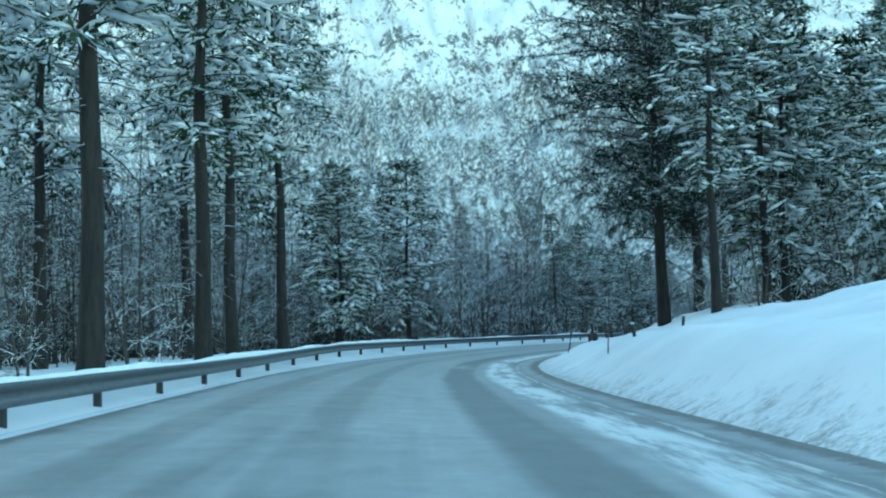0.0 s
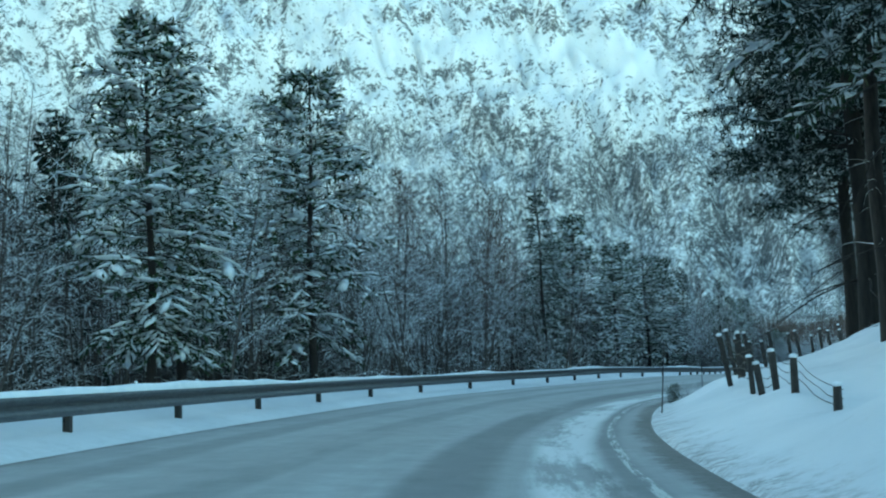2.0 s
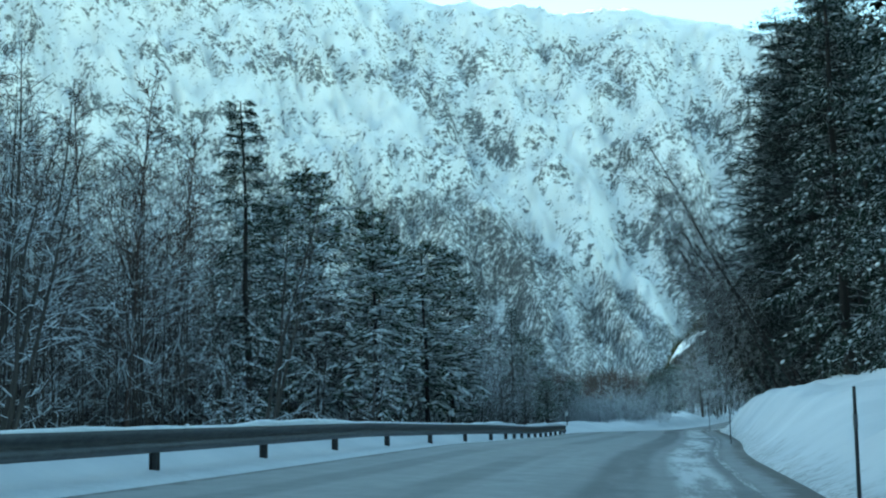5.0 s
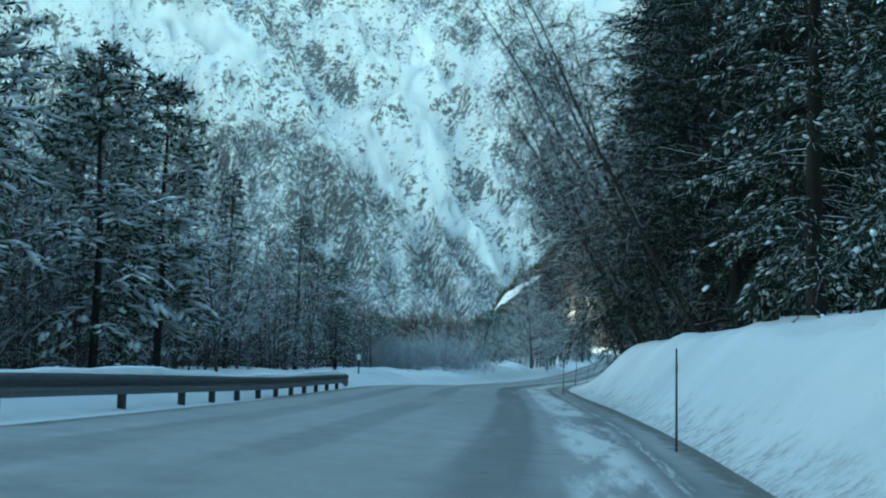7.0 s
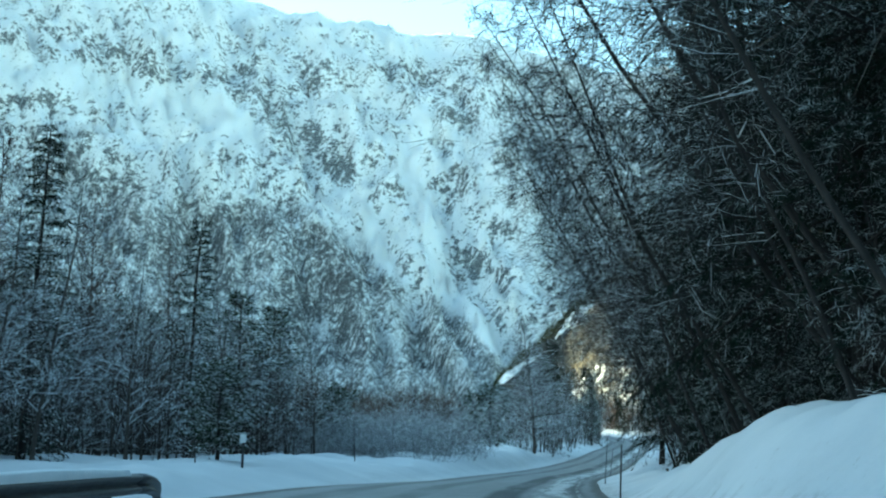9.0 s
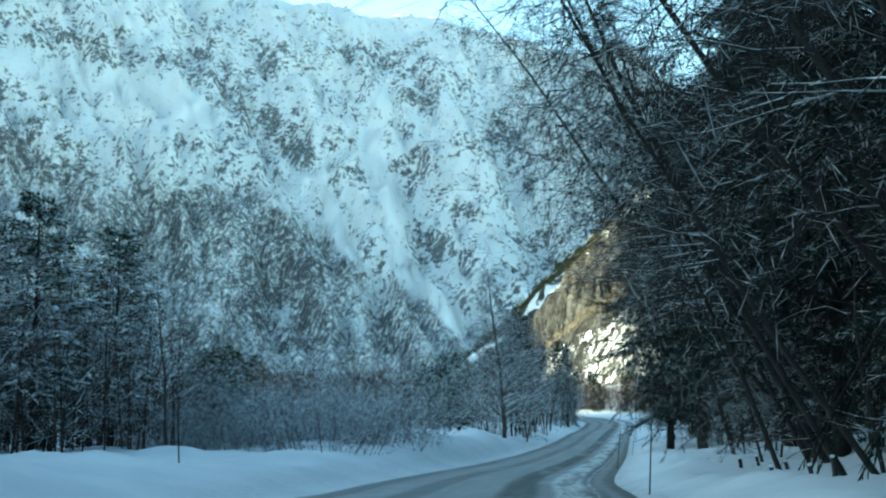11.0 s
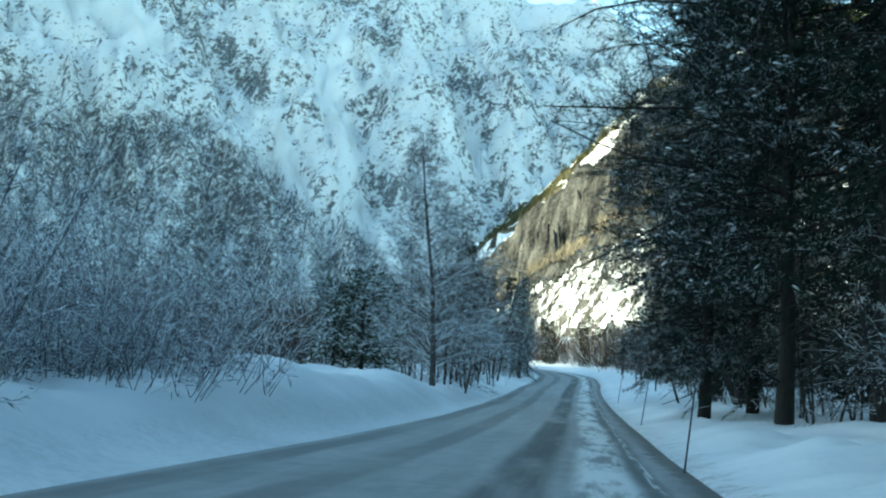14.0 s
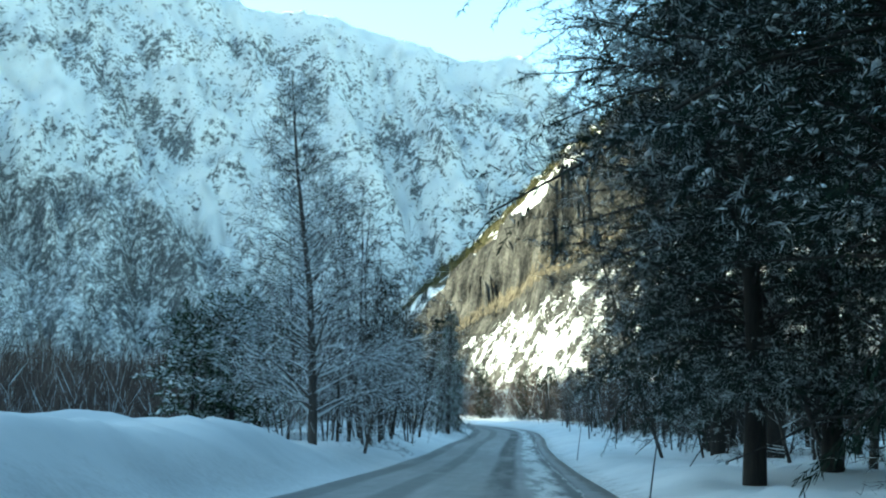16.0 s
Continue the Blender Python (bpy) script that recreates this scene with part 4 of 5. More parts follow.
def guardrail():
    thing = spawn("guardrail", "grey steel guardrail with snow on its top edge", "guardrail")
    profile = [(0.0, 0.0), (0.05, -0.025), (0.085, -0.05), (0.085, -0.085), (0.02, -0.125), (0.0, -0.155), (0.02, -0.185), (0.085, -0.225), (0.085, -0.26), (0.05, -0.285), (0.0, -0.31)]
    for a in np.arange(-28.0, RAIL_END - 0.5, 4.0):
        s = np.linspace(a, a + 4.02, 5)
        verts, faces = [], []
        n = len(profile)
        for back in (0, 1):
            for t in s:
                for (o, z) in profile:
                    x, y = LINE.at(t, RAIL_D + o - 0.006 * back)
                    verts.append((float(x), float(y), float(rail_base(t)) + 0.53 + z))
        m = len(s) * n
        for k in range(len(s) - 1):
            for j in range(n - 1):
                q = (k * n + j, k * n + j + 1, (k + 1) * n + j + 1, (k + 1) * n + j)
                faces += [q, tuple(i + m for i in reversed(q))]
            for j in (0, n - 1):
                faces.append((k * n + j, (k + 1) * n + j, (k + 1) * n + j + m, k * n + j + m))
        obj("beam", verts, faces, STEEL, thing)
        for step in (2.0,) if a < 96 else (1.0, 3.0):
            rail_post(thing, a + step)
    # the last beam turns down and away into the snow
    verts, faces = [], []
    for k in range(7):
        for (o, z) in profile:
            x, y = LINE.at(RAIL_END + k * 0.5, RAIL_D + o - 0.02 * k * k)
            verts.append((float(x), float(y), float(rail_base(RAIL_END)) + 0.53 + z - 0.016 * k * k))
    n = len(profile)
    for k in range(6):
        for j in range(n - 1):
            faces.append((k * n + j, k * n + j + 1, (k + 1) * n + j + 1, (k + 1) * n + j))
    end = obj("end_piece", verts, faces, STEEL, thing)
    end.modifiers.new("thickness", "SOLIDIFY").thickness = 0.006
    # snow lying on the top edge
    rng = np.random.default_rng(8)
    s = np.arange(-28, RAIL_END, 0.5)
    thick = np.clip(0.075 * (fbm(s * 0.35, s * 0, 4, 91) - 0.33) * 3, 0.004, 0.12)
    verts, faces = [], []
    ring = [(-0.05, -0.01), (-0.045, 0.6), (0.0, 1.0), (0.05, 0.7), (0.075, -0.03)]
    for t, h in zip(s, thick):
        for o, z in ring:
            x, y = LINE.at(t, RAIL_D + o)
            verts.append((float(x), float(y), float(rail_base(t)) + 0.53 + (z * h if z > 0 else z)))
    for k in range(len(s) - 1):
        for j in range(4):
            faces.append((k * 5 + j, k * 5 + j + 1, (k + 1) * 5 + j + 1, (k + 1) * 5 + j))
    obj("snow_cap", verts, faces, BOUGH_SNOW, thing)
    return thing


guardrail()


# Fence and marker poles -----------------------------------------------------
def fence():
    thing = spawn("wire_fence", "old wooden fence posts with sagging wire in the snowbank", "fence")
    rng = np.random.default_rng(12)
    tops = []
    for k, s in enumerate(np.arange(37.5, 88.0, 1.9)):
        d = float(np.interp(s, [33, 40, 48, 60, 75, 88], [4.1, 3.9, 3.9, 4.4, 5.4, 7.0])) + rng.normal(0, 0.12)
        x, y = (float(v) for v in LINE.at(s + rng.normal(0, 0.25), d))
        z = float(height(s, d))
        tall = float(np.interp(s, [37, 43, 47, 52], [0.42, 0.55, 0.9, 1.0])) * (0.85 + 0.35 * rng.random())
        lean = pose(x, y, z - 0.4, rng.normal(2, 4), rng.normal(-8, 5), 0)
        bm = bmesh.new()
        bmesh.ops.create_cone(bm, cap_ends=True, segments=8, radius1=0.058, radius2=0.05, depth=tall + 0.4, matrix=lean @ Matrix.Translation((0, 0, (tall + 0.4) / 2)))
        for v in bm.verts:
            v.co += Vector(rng.normal(0, 0.006, 3))
        post = part("post", bm, FENCE_WOOD, thing)
        bm = bmesh.new()
        bmesh.ops.create_uvsphere(bm, u_segments=8, v_segments=5, radius=0.064, matrix=lean @ Matrix.Translation((0, 0, tall + 0.42)) @ Matrix.Diagonal((1, 1, 0.55, 1)))
        part("snow_cap", bm, BOUGH_SNOW, post)
        tops.append([lean @ Vector((0.07, 0, 0.4 + tall * q)) for q in (0.35, 0.6, 0.88)])
    for row in range(3):
        pts = []
        for a, b in zip(tops[:-1], tops[1:]):
            for t in np.linspace(0, 1, 6, endpoint=False):
                p = a[row].lerp(b[row], t)
                p.z -= 0.35 * t * (1 - t) * (0.6 + 0.6 * ((row * 7 + len(pts)) % 5) / 5)
                pts.append(p)
        v, f = tubes(np.array(pts[:-1]), np.array(pts[1:]), np.full(len(pts) - 1, 0.007), np.full(len(pts) - 1, 0.007), 4)
        obj("wire", v, f, WIRE, thing)
    return thing


fence()


def marker_pole(x, y, tall=1.35, lean=(0, 0)):
    """A snow marker: a thin dark stick with a reflecting band."""
    s, d = LINE.near(x, y)
    thing = spawn("snow_marker", "thin dark roadside snow marker pole", "marker pole")
    bm = bmesh.new()
    bmesh.ops.create_cone(bm, cap_ends=True, segments=8, radius1=0.017, radius2=0.011, depth=tall + 0.4, matrix=Matrix.Translation((0, 0, tall / 2 - 0.2)))
    part("stick", bm, POLE_PAINT, thing)
    bm = bmesh.new()
    bmesh.ops.create_cone(bm, segments=8, radius1=0.0155, radius2=0.0155, depth=0.09, matrix=Matrix.Translation((0, 0, tall - 0.22)))
    part("reflector_band", bm, STEEL, thing)
    thing.matrix_basis = pose(x, y, float(height(s, d)), lean[0], lean[1], 0)
    return tagged(thing, group="snow markers along the road")


for x, y, tall, lx, ly in ((2.8, 16.0, 1.5, 0, 3), (3.6, 31.0, 1.2, 0, 12), (5.5, 47.0, 1.5, 0, 5), (10.6, 62.4, 1.2, 0, 2), (23.1, 86.7, 1.3, 0, 0),
                           (34.0, 108.6, 1.2, 0, 2), (46.8, 129.8, 1.7, 0, 4), (58.9, 148.9, 1.5, 0, 7), (71.0, 165.5, 1.5, 0, 10), (86.5, 187.5, 1.4, 0, 8),
                           (30.5, 122.0, 1.2, 0, -5), (39.0, 134.5, 1.4, 0, -3), (45.5, 144.5, 1.3, 0, -8), (69.0, 178.0, 1.2, 0, -10)):
    marker_pole(x, y, tall, (lx, ly))


def fence_stub(x, y, tall, lean):
    """The head of a buried fence post, standing out of the snow."""
    thing = spawn("fence_post", "short leaning grey fence post sunk in snow", "post")
    r = np.random.default_rng(int(abs(x) * 10))
    bm = bmesh.new()
    bmesh.ops.create_cone(bm, cap_ends=True, segments=9, radius1=0.045, radius2=0.038, depth=tall + 0.5, matrix=Matrix.Translation((0, 0, tall / 2 - 0.25)))
    for v in bm.verts:
        v.co += Vector(r.normal(0, 0.006, 3))
    part("stake", bm, FENCE_WOOD, thing)
    bm = bmesh.new()
    bmesh.ops.create_uvsphere(bm, u_segments=9, v_segments=5, radius=0.043, matrix=Matrix.Translation((0, 0, tall + 0.01)) @ Matrix.Diagonal((1, 1, 0.6, 1)))
    part("snow_cap", bm, BOUGH_SNOW, thing)
    s, d = LINE.near(x, y)
    thing.matrix_basis = pose(x, y, float(height(s, d)), 6, lean, 0)
    return tagged(thing, group="posts in the snowbank")


for s, d, tall, lean in ((136.5, 4.6, 0.3, -14), (139.0, 4.8, 0.28, -22), (141.5, 4.6, 0.25, -18), (144.0, 5.4, 0.3, -25), (147.0, 4.9, 0.25, -12), (149.0, 5.6, 0.28, -20)):
    x, y = (float(v) for v in LINE.at(s, d))
    fence_stub(x, y, tall, lean)
fence_stub(3.4, 15.8, 0.32, -8)
fence_stub(4.8, 17.2, 0.36, 4)


# the old fence behind the guardrail, all but buried
for k, s in enumerate(np.arange(40.0, 100.0, 2.6)):
    x, y = (float(v) for v in LINE.at(s, -7.6 - 0.25 * ((k * 3) % 4)))
    fence_stub(x, y, 0.16 + 0.07 * ((k * 5) % 4), -6.0 + 5 * ((k * 2) % 5))


def plate_sign(name, label, s, d, tall, wide, high, material):
    """A small plate on a dark post."""
    thing = spawn(name, label, "sign")
    bm = bmesh.new()
    bmesh.ops.create_cone(bm, cap_ends=True, segments=10, radius1=0.03, radius2=0.03, depth=tall + 0.4, matrix=Matrix.Translation((0, 0, tall / 2 - 0.2)))
    part("post", bm, POST_STEEL, thing)
    bm = bmesh.new()
    bmesh.ops.create_cube(bm, size=1, matrix=Matrix.Translation((0, -0.036, tall - high / 2)) @ Matrix.Diagonal((wide, 0.012, high, 1)))
    bmesh.ops.bevel(bm, geom=bm.edges[:], offset=0.004, segments=2, affect="EDGES")
    part("plate", bm, material, thing)
    x, y = (float(v) for v in LINE.at(s, d))
    (ax, ay), (bx, by) = LINE.at(s, 0.0), LINE.at(s + 1.0, 0.0)
    thing.matrix_basis = pose(x, y, float(height(s, d)), 0, 0, math.degrees(math.atan2(by - ay, bx - ax)) - 90)
    return thing


plate_sign("marker_sign", "small white plate on a dark post beyond the guardrail", 127.0, -6.9, 0.85, 0.16, 0.22, WHITE_PAINT)
plate_sign("road_sign", "small square yellow sign on a dark post behind the snowbank", *LINE.near(61.2, 184.0), 2.5, 0.32, 0.32, YELLOW_PAINT)


# Woods ----------------------------------------------------------------------
rng = np.random.default_rng(77)


def turned():
    return float(rng.random() * 360)


spots = []
# trees that the car passes close by
for k, (x, y, size) in enumerate(((-7.9, 12.0, 1.0), (-7.6, 21.6, 0.95), (-8.0, 28.5, 0.9), (-7.6, 38.6, 0.95), (-10.5, 33.0, 0.85), (-13.5, 18.0, 0.95), (-15.0, 30.0, 1.0),
                                  (-12.0, 6.0, 1.0), (-11.0, 46.0, 0.9), (10.2, 46.5, 0.8), (9.5, 33.0, 0.75), (13.5, 40.0, 0.85), (15.0, 53.0, 0.8))):
    stand(TALL_PINES[k % 2], x, y, size, 70.0 * k, group="tall pines beside the road")
# single trees that stand out of the woods behind the guardrail
for k, (kind, x, y, tall) in enumerate(((FULL_PINES, -3.0, 69.6, 12.9), (FULL_PINES, -7.6, 66.1, 11.7), (FULL_PINES, -6.4, 55.0, 10.5), (SPRUCES, 10.2, 97.0, 12.3), (FULL_PINES, 13.7, 105.5, 11.7),
                                        (FULL_PINES, 19.3, 116.5, 10.5), (FULL_PINES, 11.5, 101.5, 9.5), (FULL_PINES, 15.0, 98.0, 8.4), (FULL_PINES, 18.6, 104.6, 8.4), (FULL_PINES, 20.8, 108.4, 8.6),
                                        (SPRUCES, 26.8, 126.0, 8.9), (SPRUCES, 33.2, 136.7, 8.8), (FULL_PINES, 40.8, 152.8, 7.6), (FULL_PINES, 37.5, 146.5, 7.4))):
    stand(kind[k % 2], x, y, tall / 15.0, 67.0 * k, group="woods behind the guardrail")
    spots.append((x, y))
for k, (x, y, tall) in enumerate(((2.5, 97.4, 13.6), (5.0, 102.0, 14.0), (7.7, 106.6, 13.5), (0.2, 93.5, 13.0), (3.2, 106.0, 14.2), (9.8, 111.5, 13.0), (6.0, 95.0, 12.0), (12.6, 116.5, 12.6),
                                  (-1.5, 88.0, 12.6), (16.0, 121.0, 11.8), (21.0, 127.5, 11.0), (25.5, 134.0, 10.5), (30.2, 141.6, 10.6), (34.5, 146.5, 9.5))):
    stand(RED_BIRCHES[k % 2], x, y, tall / 12.0, 83.0 * k, group="woods behind the guardrail")
    spots.append((x, y))
for k, (x, y, tall) in enumerate(((32.0, 126.3, 2.6), (44.8, 154.9, 3.2), (47.2, 160.8, 3.8))):
    stand(BUSHY_PINE, x, y, tall / 7.0, 50.0 * k)
for k, (x, y, size) in enumerate(((76.0, 199.0, 0.87), (78.6, 202.5, 0.85), (74.3, 199.3, 0.75), (80.5, 206.5, 0.9))):
    stand(BUSHY_PINE, x, y, size, 75 * k)
stand(BIG_BIRCH, 73.3, 184.5, 0.71, 0)
for x, y, size in ((80.0, 193.0, 0.7), (82.5, 197.0, 0.72), (84.5, 200.5, 0.8), (88.0, 206.0, 0.85)):
    stand(BIRCHES[int(size * 100) % 3], x, y, size, 300 * size)
for k, (x, y, size) in enumerate(((104.0, 226.0, 0.62), (107.0, 231.0, 0.66), (110.5, 237.0, 0.6), (113.0, 241.0, 0.62))):
    stand(SPRUCES[k % 2], x, y, size, 40 * k)
for k, (x, y, size) in enumerate(((61.0, 141.0, 0.9), (14.4, 57.2, 1.15), (73.6, 165.5, 1.0), (84.5, 177.5, 1.1))):
    stand(LUSH_PINES[0] if k == 1 else ROADSIDE_PINES[0], x, y, size, 100 * k)
x, y = (float(v) for v in LINE.at(187.0, 6.2))
stand(ROADSIDE_PINES[0], x, y, 1.0, 160)
x, y = (float(v) for v in LINE.at(179.0, 5.9))
stand(OVER_PINE, x, y, 1.0, 50)
stand(LUSH_PINES[1], 9.2, 41.5, 1.05, 200)
stand(LUSH_PINES[0], 16.2, 60.5, 1.05, 220)
stand(LUSH_PINES[1], 17.5, 66.0, 1.0, 20)
for s, d, size in ((91.0, 9.6, 1.25), (97.0, 9.0, 1.3), (101.5, 8.8, 1.3), (106.0, 7.0, 1.25), (111.0, 8.4, 1.3)):
    x, y = (float(v) for v in LINE.at(s, d))
    stand(SPRUCES[int(s) % 2], x, y, size, 50 * s)
for k, s in enumerate((114, 118, 122, 127, 131, 136, 140, 145, 150, 155, 188, 200, 208)):
    x, y = (float(v) for v in LINE.at(s, 5.6 + 0.9 * ((k * 7) % 3)))
    stand(LEANING_BIRCHES[k % 2], x, y, 0.92 + 0.08 * (k % 3), 45.0 + 9 * (k % 4), leaning=-(24.0 if s < 152 else 13.0) - 4 * (k % 3))
for k, (s, d, size) in enumerate(((115.5, 7.0, 1.0), (124.0, 7.2, 0.95), (132.0, 6.9, 1.0), (146.0, 7.0, 0.95))):
    x, y = (float(v) for v in LINE.at(s, d))
    stand(ROADSIDE_PINES[0], x, y, size, 77 * k)
for k, s in enumerate((116, 120, 124.5, 129, 133.5, 138, 142.5, 147)):
    x, y = (float(v) for v in LINE.at(s, 4.9 + 0.8 * ((k * 5) % 3)))
    stand(LEANING_BIRCHES[(k + 1) % 2], x, y, 0.7 + 0.07 * (k % 3), 40.0 + 11 * (k % 4), leaning=-18.0 - 5 * (k % 3))
stand(BUSHY_PINE, 7.0, 52.0, 0.075, 0, sink=0.08, leaning=25)
stand(BUSHES[1], 8.0, 54.2, 0.11, 0)


def free(x, y, gap):
    if any((x - a) ** 2 + (y - b) ** 2 < gap * gap for a, b in spots):
        return False
    spots.append((x, y))
    return True


def scatter(protos, count, s_range, d_range, sizes, gap, group, clear=None):
    placed = tries = 0
    while placed < count and tries < count * 30:
        tries += 1
        s, d = rng.uniform(*s_range), rng.uniform(*d_range)
        x, y = (float(v) for v in LINE.at(s, d))
        if clear and clear(s, d) or not free(x, y, gap):
            continue
        size = float(rng.uniform(*sizes)) * (float(np.interp(s, [70, 100, 118, 160], [1.0, 0.9, 0.68, 0.62])) if s < 176 and d < -8 else 1.0)
        stand(protos[int(rng.integers(len(protos)))], x, y, size, turned(), leaning=float(rng.normal(0, 2)), group=group)
        placed += 1


# left of the road, behind the guardrail
scatter(BACK_SPRUCES, 60, (40, 160), (-52, -20), (0.55, 0.8), 3.0, "woods behind the guardrail")
scatter(FULL_PINES, 14, (36, 150), (-50, -19), (0.7, 0.95), 4, "woods behind the guardrail")
scatter(SPRUCES, 8, (40, 150), (-50, -18), (0.65, 0.9), 4, "woods behind the guardrail")
scatter(BIRCHES, 80, (24, 152), (-44, -11), (0.75, 1.15), 1.7, "woods behind the guardrail")
scatter(THICKETS, 58, (2, 146), (-30, -8.8), (0.6, 1.05), 1.5, "woods behind the guardrail")
scatter(RED_BIRCHES, 46, (50, 150), (-50, -17), (0.75, 1.0), 2.0, "woods behind the guardrail")
scatter(TALL_PINES, 12, (-20, 60), (-40, -14), (0.85, 1.05), 4, "woods behind the guardrail")
# right of the road
scatter(FULL_PINES, 7, (30, 78), (11, 24), (0.8, 1.1), 4, "woods above the snowbank")
scatter(THICKETS, 26, (-15, 62), (8.5, 26), (0.8, 1.2), 1.6, "woods above the snowbank")
scatter(TALL_PINES, 9, (-30, 60), (11, 30), (0.8, 1.0), 4, "woods above the snowbank")
scatter(SPRUCES, 6, (72, 100), (9, 20), (0.9, 1.2), 3.5, "dark woods beside the road")
scatter(SHADED_SPRUCES, 17, (116, 215), (7.0, 10.5), (1.1, 1.5), 3.4, "dark woods beside the road")
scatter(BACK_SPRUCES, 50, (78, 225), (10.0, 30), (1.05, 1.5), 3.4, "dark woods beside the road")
scatter(DARK_BIRCHES, 26, (108, 262), (7.5, 13), (0.9, 1.35), 2.4, "dark woods beside the road")
scatter(DARK_THICKETS, 32, (113, 225), (6.2, 10), (0.7, 1.0), 1.5, "dark woods beside the road")
# beyond the guardrail's end
scatter(BUSHES, 40, (157, 173), (-14.5, -7.8), (0.8, 1.08), 1.25, "willow bushes in the field")
scatter(DARK_BIRCHES, 38, (128, 167), (-34, -14.5), (0.55, 0.85), 1.4, "woods behind the guardrail")
scatter(BIRCHES, 14, (122, 158), (-30, -11), (0.8, 1.1), 1.8, "woods behind the guardrail")
scatter(FULL_PINES, 5, (128, 162), (-34, -14), (0.6, 0.8), 3.5, "woods behind the guardrail")
scatter(FAR_BIRCHES, 24, (126, 174), (-44, -17), (0.6, 0.85), 1.8, "woods behind the guardrail")
scatter(BACK_SPRUCES, 8, (275, 300), (-16, -6.5), (0.6, 0.9), 2.5, "roadside trees ahead")
scatter(BACK_SPRUCES, 22, (298, 345), (4.5, 30), (0.3, 0.5), 3, "roadside trees ahead")
scatter(FAR_BIRCHES, 10, (225, 300), (-14, -6.5), (0.5, 0.8), 2.5, "roadside trees ahead")
scatter(TALL_PINES, 12, (146, 171), (-33, -15), (0.5, 0.7), 2.0, "woods behind the guardrail")
scatter(FAR_BIRCHES, 30, (206, 290), (-9.0, -5.4), (0.6, 0.95), 1.8, "roadside trees ahead")
scatter(THICKETS, 26, (204, 290), (-9.5, -5.4), (0.6, 0.95), 1.6, "roadside trees ahead")
scatter(RED_BIRCHES, 10, (226, 290), (-13, -6), (0.5, 0.7), 2.0, "roadside trees ahead")
scatter(BACK_SPRUCES, 44, (232, 335), (5.5, 42), (0.28, 0.42), 2.4, "roadside trees ahead")
scatter(FAR_BIRCHES, 34, (222, 320), (4.6, 24), (0.4, 0.65), 1.8, "roadside trees ahead")
scatter(FAR_BIRCHES, 18, (215, 300), (4.6, 14), (0.45, 0.7), 2.0, "roadside trees ahead")


def tufts(r, feet, tall, spread, blades, slim=0.045):
    """Upright sprays of bare twigs at many feet."""
    n = len(feet)
    at = np.repeat(feet, blades, 0)
    size = np.repeat(tall, blades)
    way = r.normal(0, spread, (n * blades, 3)) + [0, 0, 1.0]
    way /= np.linalg.norm(way, axis=1, keepdims=True)
    at = at + np.stack([0 * size, 0 * size, size * np.tile(np.linspace(-0.1, 0.45, blades), n)], -1)
    return sprays(at, way, size * (0.45 + 0.3 * r.random(n * blades)), slim * size * (8.0 / (8.0 + blades)), r.normal(0, 1, (n * blades, 3)))


def slope_woods():
    """Bare birch woods that climb the foot of the mountain wall."""
    r = np.random.default_rng(15)
    n = 60000
    az, u = r.uniform(-31, 14, n), r.random(n)
    rad = 625 + 720 * u
    x, y = HUB[0] - np.sin(np.radians(az)) * rad, HUB[1] + np.cos(np.radians(az)) * rad
    z = wall_rise(az, rad, x, y)
    keep = (woods(az, np.degrees(np.arctan2(z, rad)), x, y) * (0.35 + 1.1 * fbm(x / 40, y / 40, 4, 19)) > r.random(n) * 1.1) & (z > -4)
    feet = np.stack([x, y, z - 0.8], -1)[keep][:16000]
    v, f = tufts(r, feet, r.uniform(3.5, 7.5, len(feet)), 0.28, 5)
    return tagged(obj("slope_woods", v, f, BARE_TWIGS, smooth=False), "bare grey birch woods on the mountain's foot", "woods", kind="stuff")


def hill_scrub(name, label, material, low, high, count, tall):
    """Bushes on the sunlit spur, between two heights of its slope."""
    r = np.random.default_rng(int(low * 100))
    az, u = r.uniform(-62, -25, count), r.random(count)
    rad = spur_foot(az) + SPUR_DEEP * u
    x, y = SPUR_HUB[0] - np.sin(np.radians(az)) * rad, SPUR_HUB[1] + np.cos(np.radians(az)) * rad
    z = hill_rise(az, rad, x, y)
    w = spur_place(az, x, y)[1]
    keep = (w > low) & (w < high) & (talus(az, 0, x, y) < 0.25) & (z > 0)
    feet = np.stack([x, y, z - 0.3], -1)[keep]
    v, f = tufts(r, feet, r.uniform(*tall, len(feet)), 0.3, 7)
    return tagged(obj(name, v, f, material, smooth=False), label, "scrub", kind="stuff")


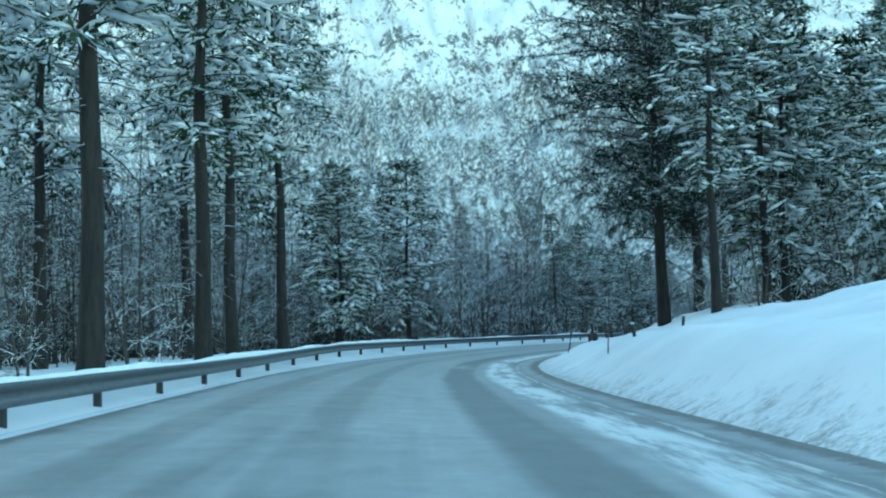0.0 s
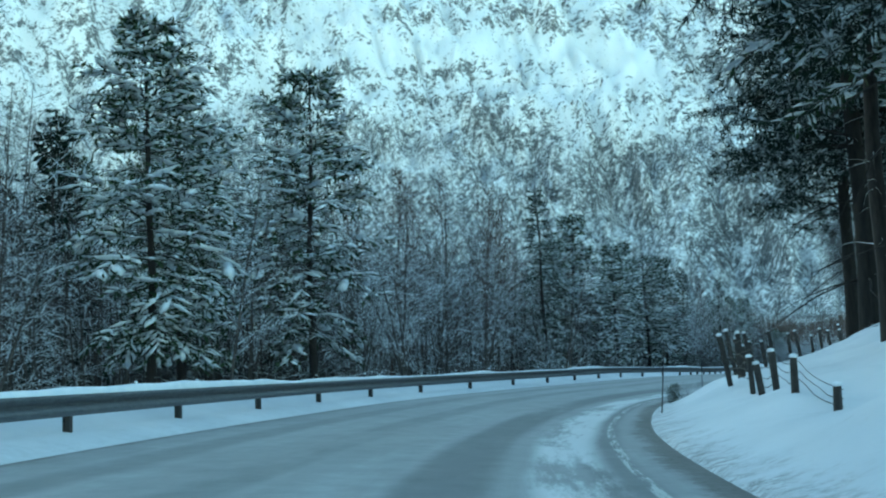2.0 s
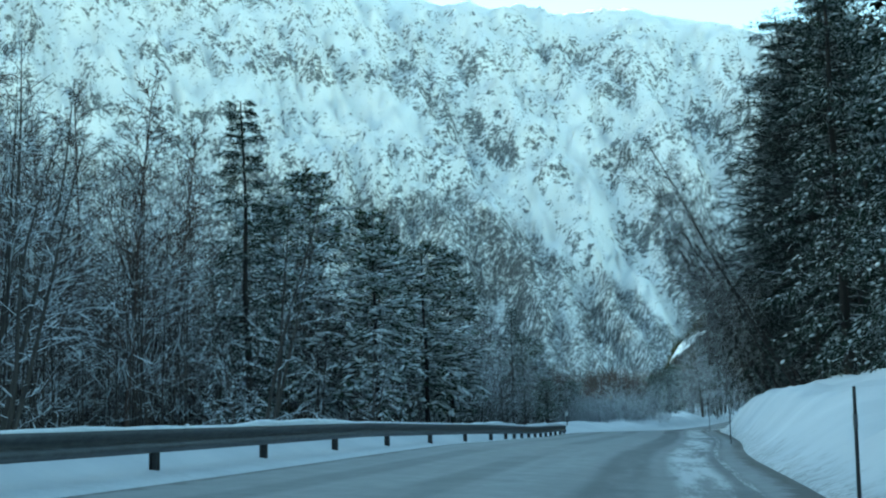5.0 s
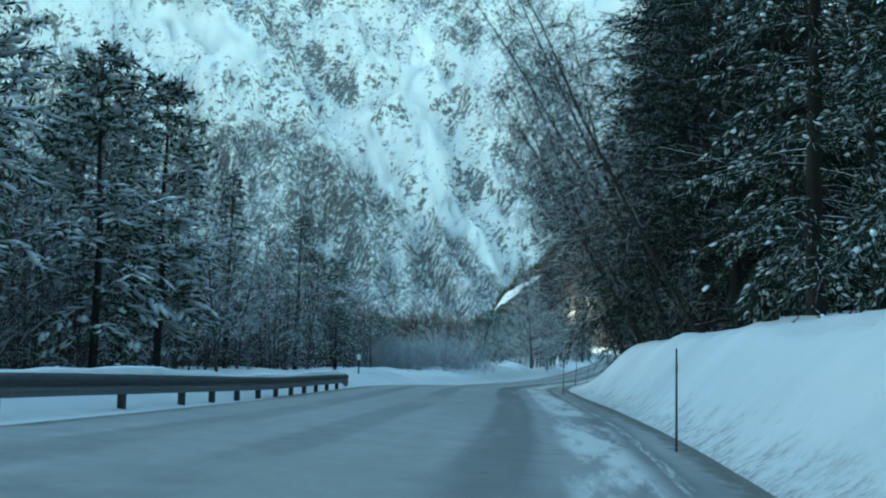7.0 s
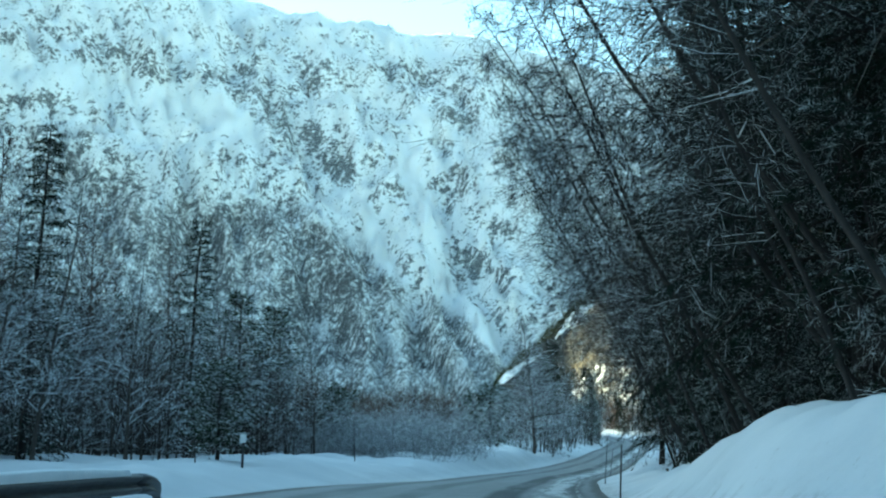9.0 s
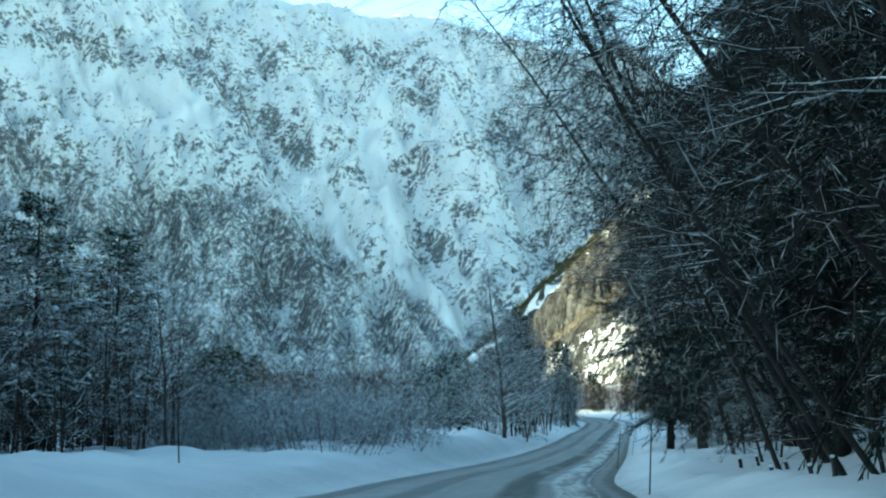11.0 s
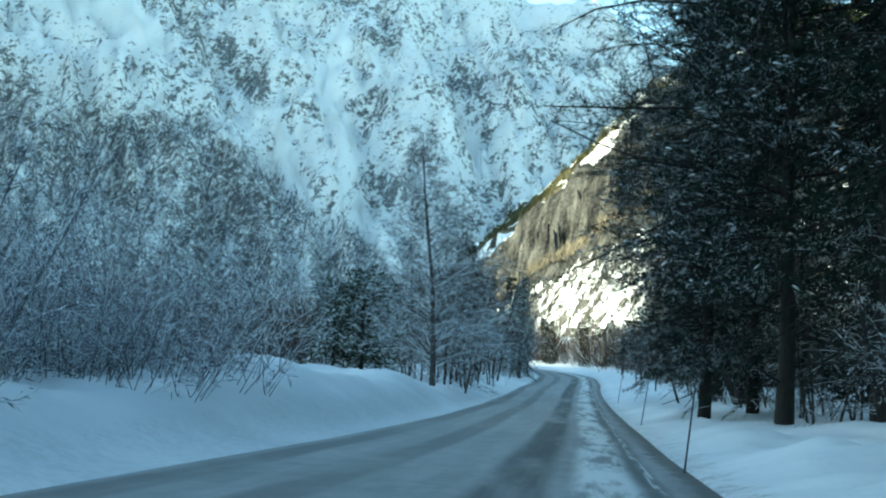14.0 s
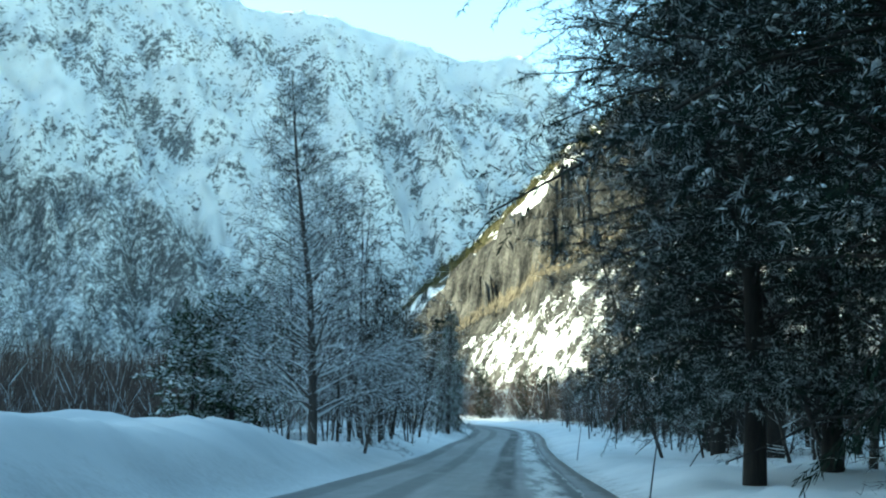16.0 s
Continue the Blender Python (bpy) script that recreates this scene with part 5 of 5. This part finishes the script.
def field_woods():
    """Low brown woods across the snowfield, at the mountain's foot."""
    r = np.random.default_rng(25)
    n = 12000
    az, dist = np.radians(r.uniform(-27, 26, n)), 150 + 400 * r.random(n) ** 1.3
    x, y = HUB[0] - np.sin(az) * dist, HUB[1] + np.cos(az) * dist
    keep = fbm(x / 22, y / 22, 4, 29) > 0.38
    feet = [(a, b, -1.6) for a, b in zip(x[keep], y[keep]) if not (-46 < LINE.near(a, b)[1] < 30)]
    s, d = r.uniform(238, FAR_END - 4, 5200), r.uniform(6.5, 46, 5200)
    d[:3200] = -10 - d[:3200]
    a, b = LINE.at(s, d)
    feet = np.array(feet + [q for q in zip(a, b, height(s, d) - 0.4)])
    v, f = tufts(r, feet, (1.5 + 8.5 * fbm(feet[:, 0] / 9, feet[:, 1] / 9, 3, 37)) * r.uniform(0.7, 1.15, len(feet)), 0.34, 14, 0.014)
    return tagged(obj("field_woods", v, f, BROWN_TWIGS, smooth=False), "low bare brown woods across the snowfield", "woods", kind="stuff")


def woods_behind():
    """The depth of the woods behind the guardrail: countless bare saplings, each a thin stem in a cloud of short twigs."""
    r = np.random.default_rng(45)
    n, m = 3400, 74
    s, d = r.uniform(28, 168, n), -np.interp(r.random(n), [0, 1], [14.5, 44])
    s, d = np.r_[s, r.uniform(98, 160, 1300)], np.r_[d, r.uniform(-34, -12.5, 1300)]
    x, y = LINE.at(s, d)
    tall = np.interp(s, [28, 60, 95, 112, 130, 160], [8.6, 9.2, 9.4, 7.8, 6.6, 5.2]) * r.uniform(0.5, 1.0, len(s)) * (0.75 + 0.5 * fbm(x / 9, y / 9, 3, 47))
    foot = np.stack([x, y, height(s, d) - 0.3], -1)
    top = foot + np.stack([r.normal(0, 0.05, len(s)) * tall, r.normal(0, 0.05, len(s)) * tall, tall], -1)
    stems, sf = tubes(foot, top, 0.038 + 0 * tall, 0.01 + 0 * tall, 3)
    k = np.repeat(np.arange(len(s)), m)
    u = 0.12 + 0.88 * r.random(len(k))
    a = r.random(len(k)) * 2 * np.pi
    out = np.stack([np.cos(a), np.sin(a), 0 * a], -1)
    reach = tall[k] * 0.17 * np.sin(np.pi * np.clip(0.12 + 0.86 * u, 0, 1)) ** 0.6 * r.random(len(k)) ** 0.7
    at = foot[k] + (top[k] - foot[k]) * u[:, None] + out * reach[:, None]
    way = out * 0.75 + r.normal(0, 0.45, (len(k), 3)) + [0, 0, 0.55]
    way /= np.linalg.norm(way, axis=1, keepdims=True)
    v, f = sprays(at, way, r.uniform(0.5, 1.5, len(k)), r.uniform(0.008, 0.017, len(k)), r.normal(0, 1, (len(k), 3)))
    woods = tagged(obj("woods_behind", v, f, DARK_TWIGS, smooth=False), "dense bare birch and alder woods behind the guardrail", "woods", kind="stuff")
    tagged(obj("stems", stems, sf, STEM_BARK, woods), kind="stuff")
    return woods


woods_behind()
slope_woods()
field_woods()
hill_scrub("cliff_scrub", "dry tan bushes under sunlit cliffs", TAN_SCRUB, 0.44, 0.56, 13000, (2.0, 4.5))
hill_scrub("crest_scrub", "olive pines and scrub on the sunlit crest", OLIVE_SCRUB, 0.76, 1.1, 16000, (2.5, 6.0))
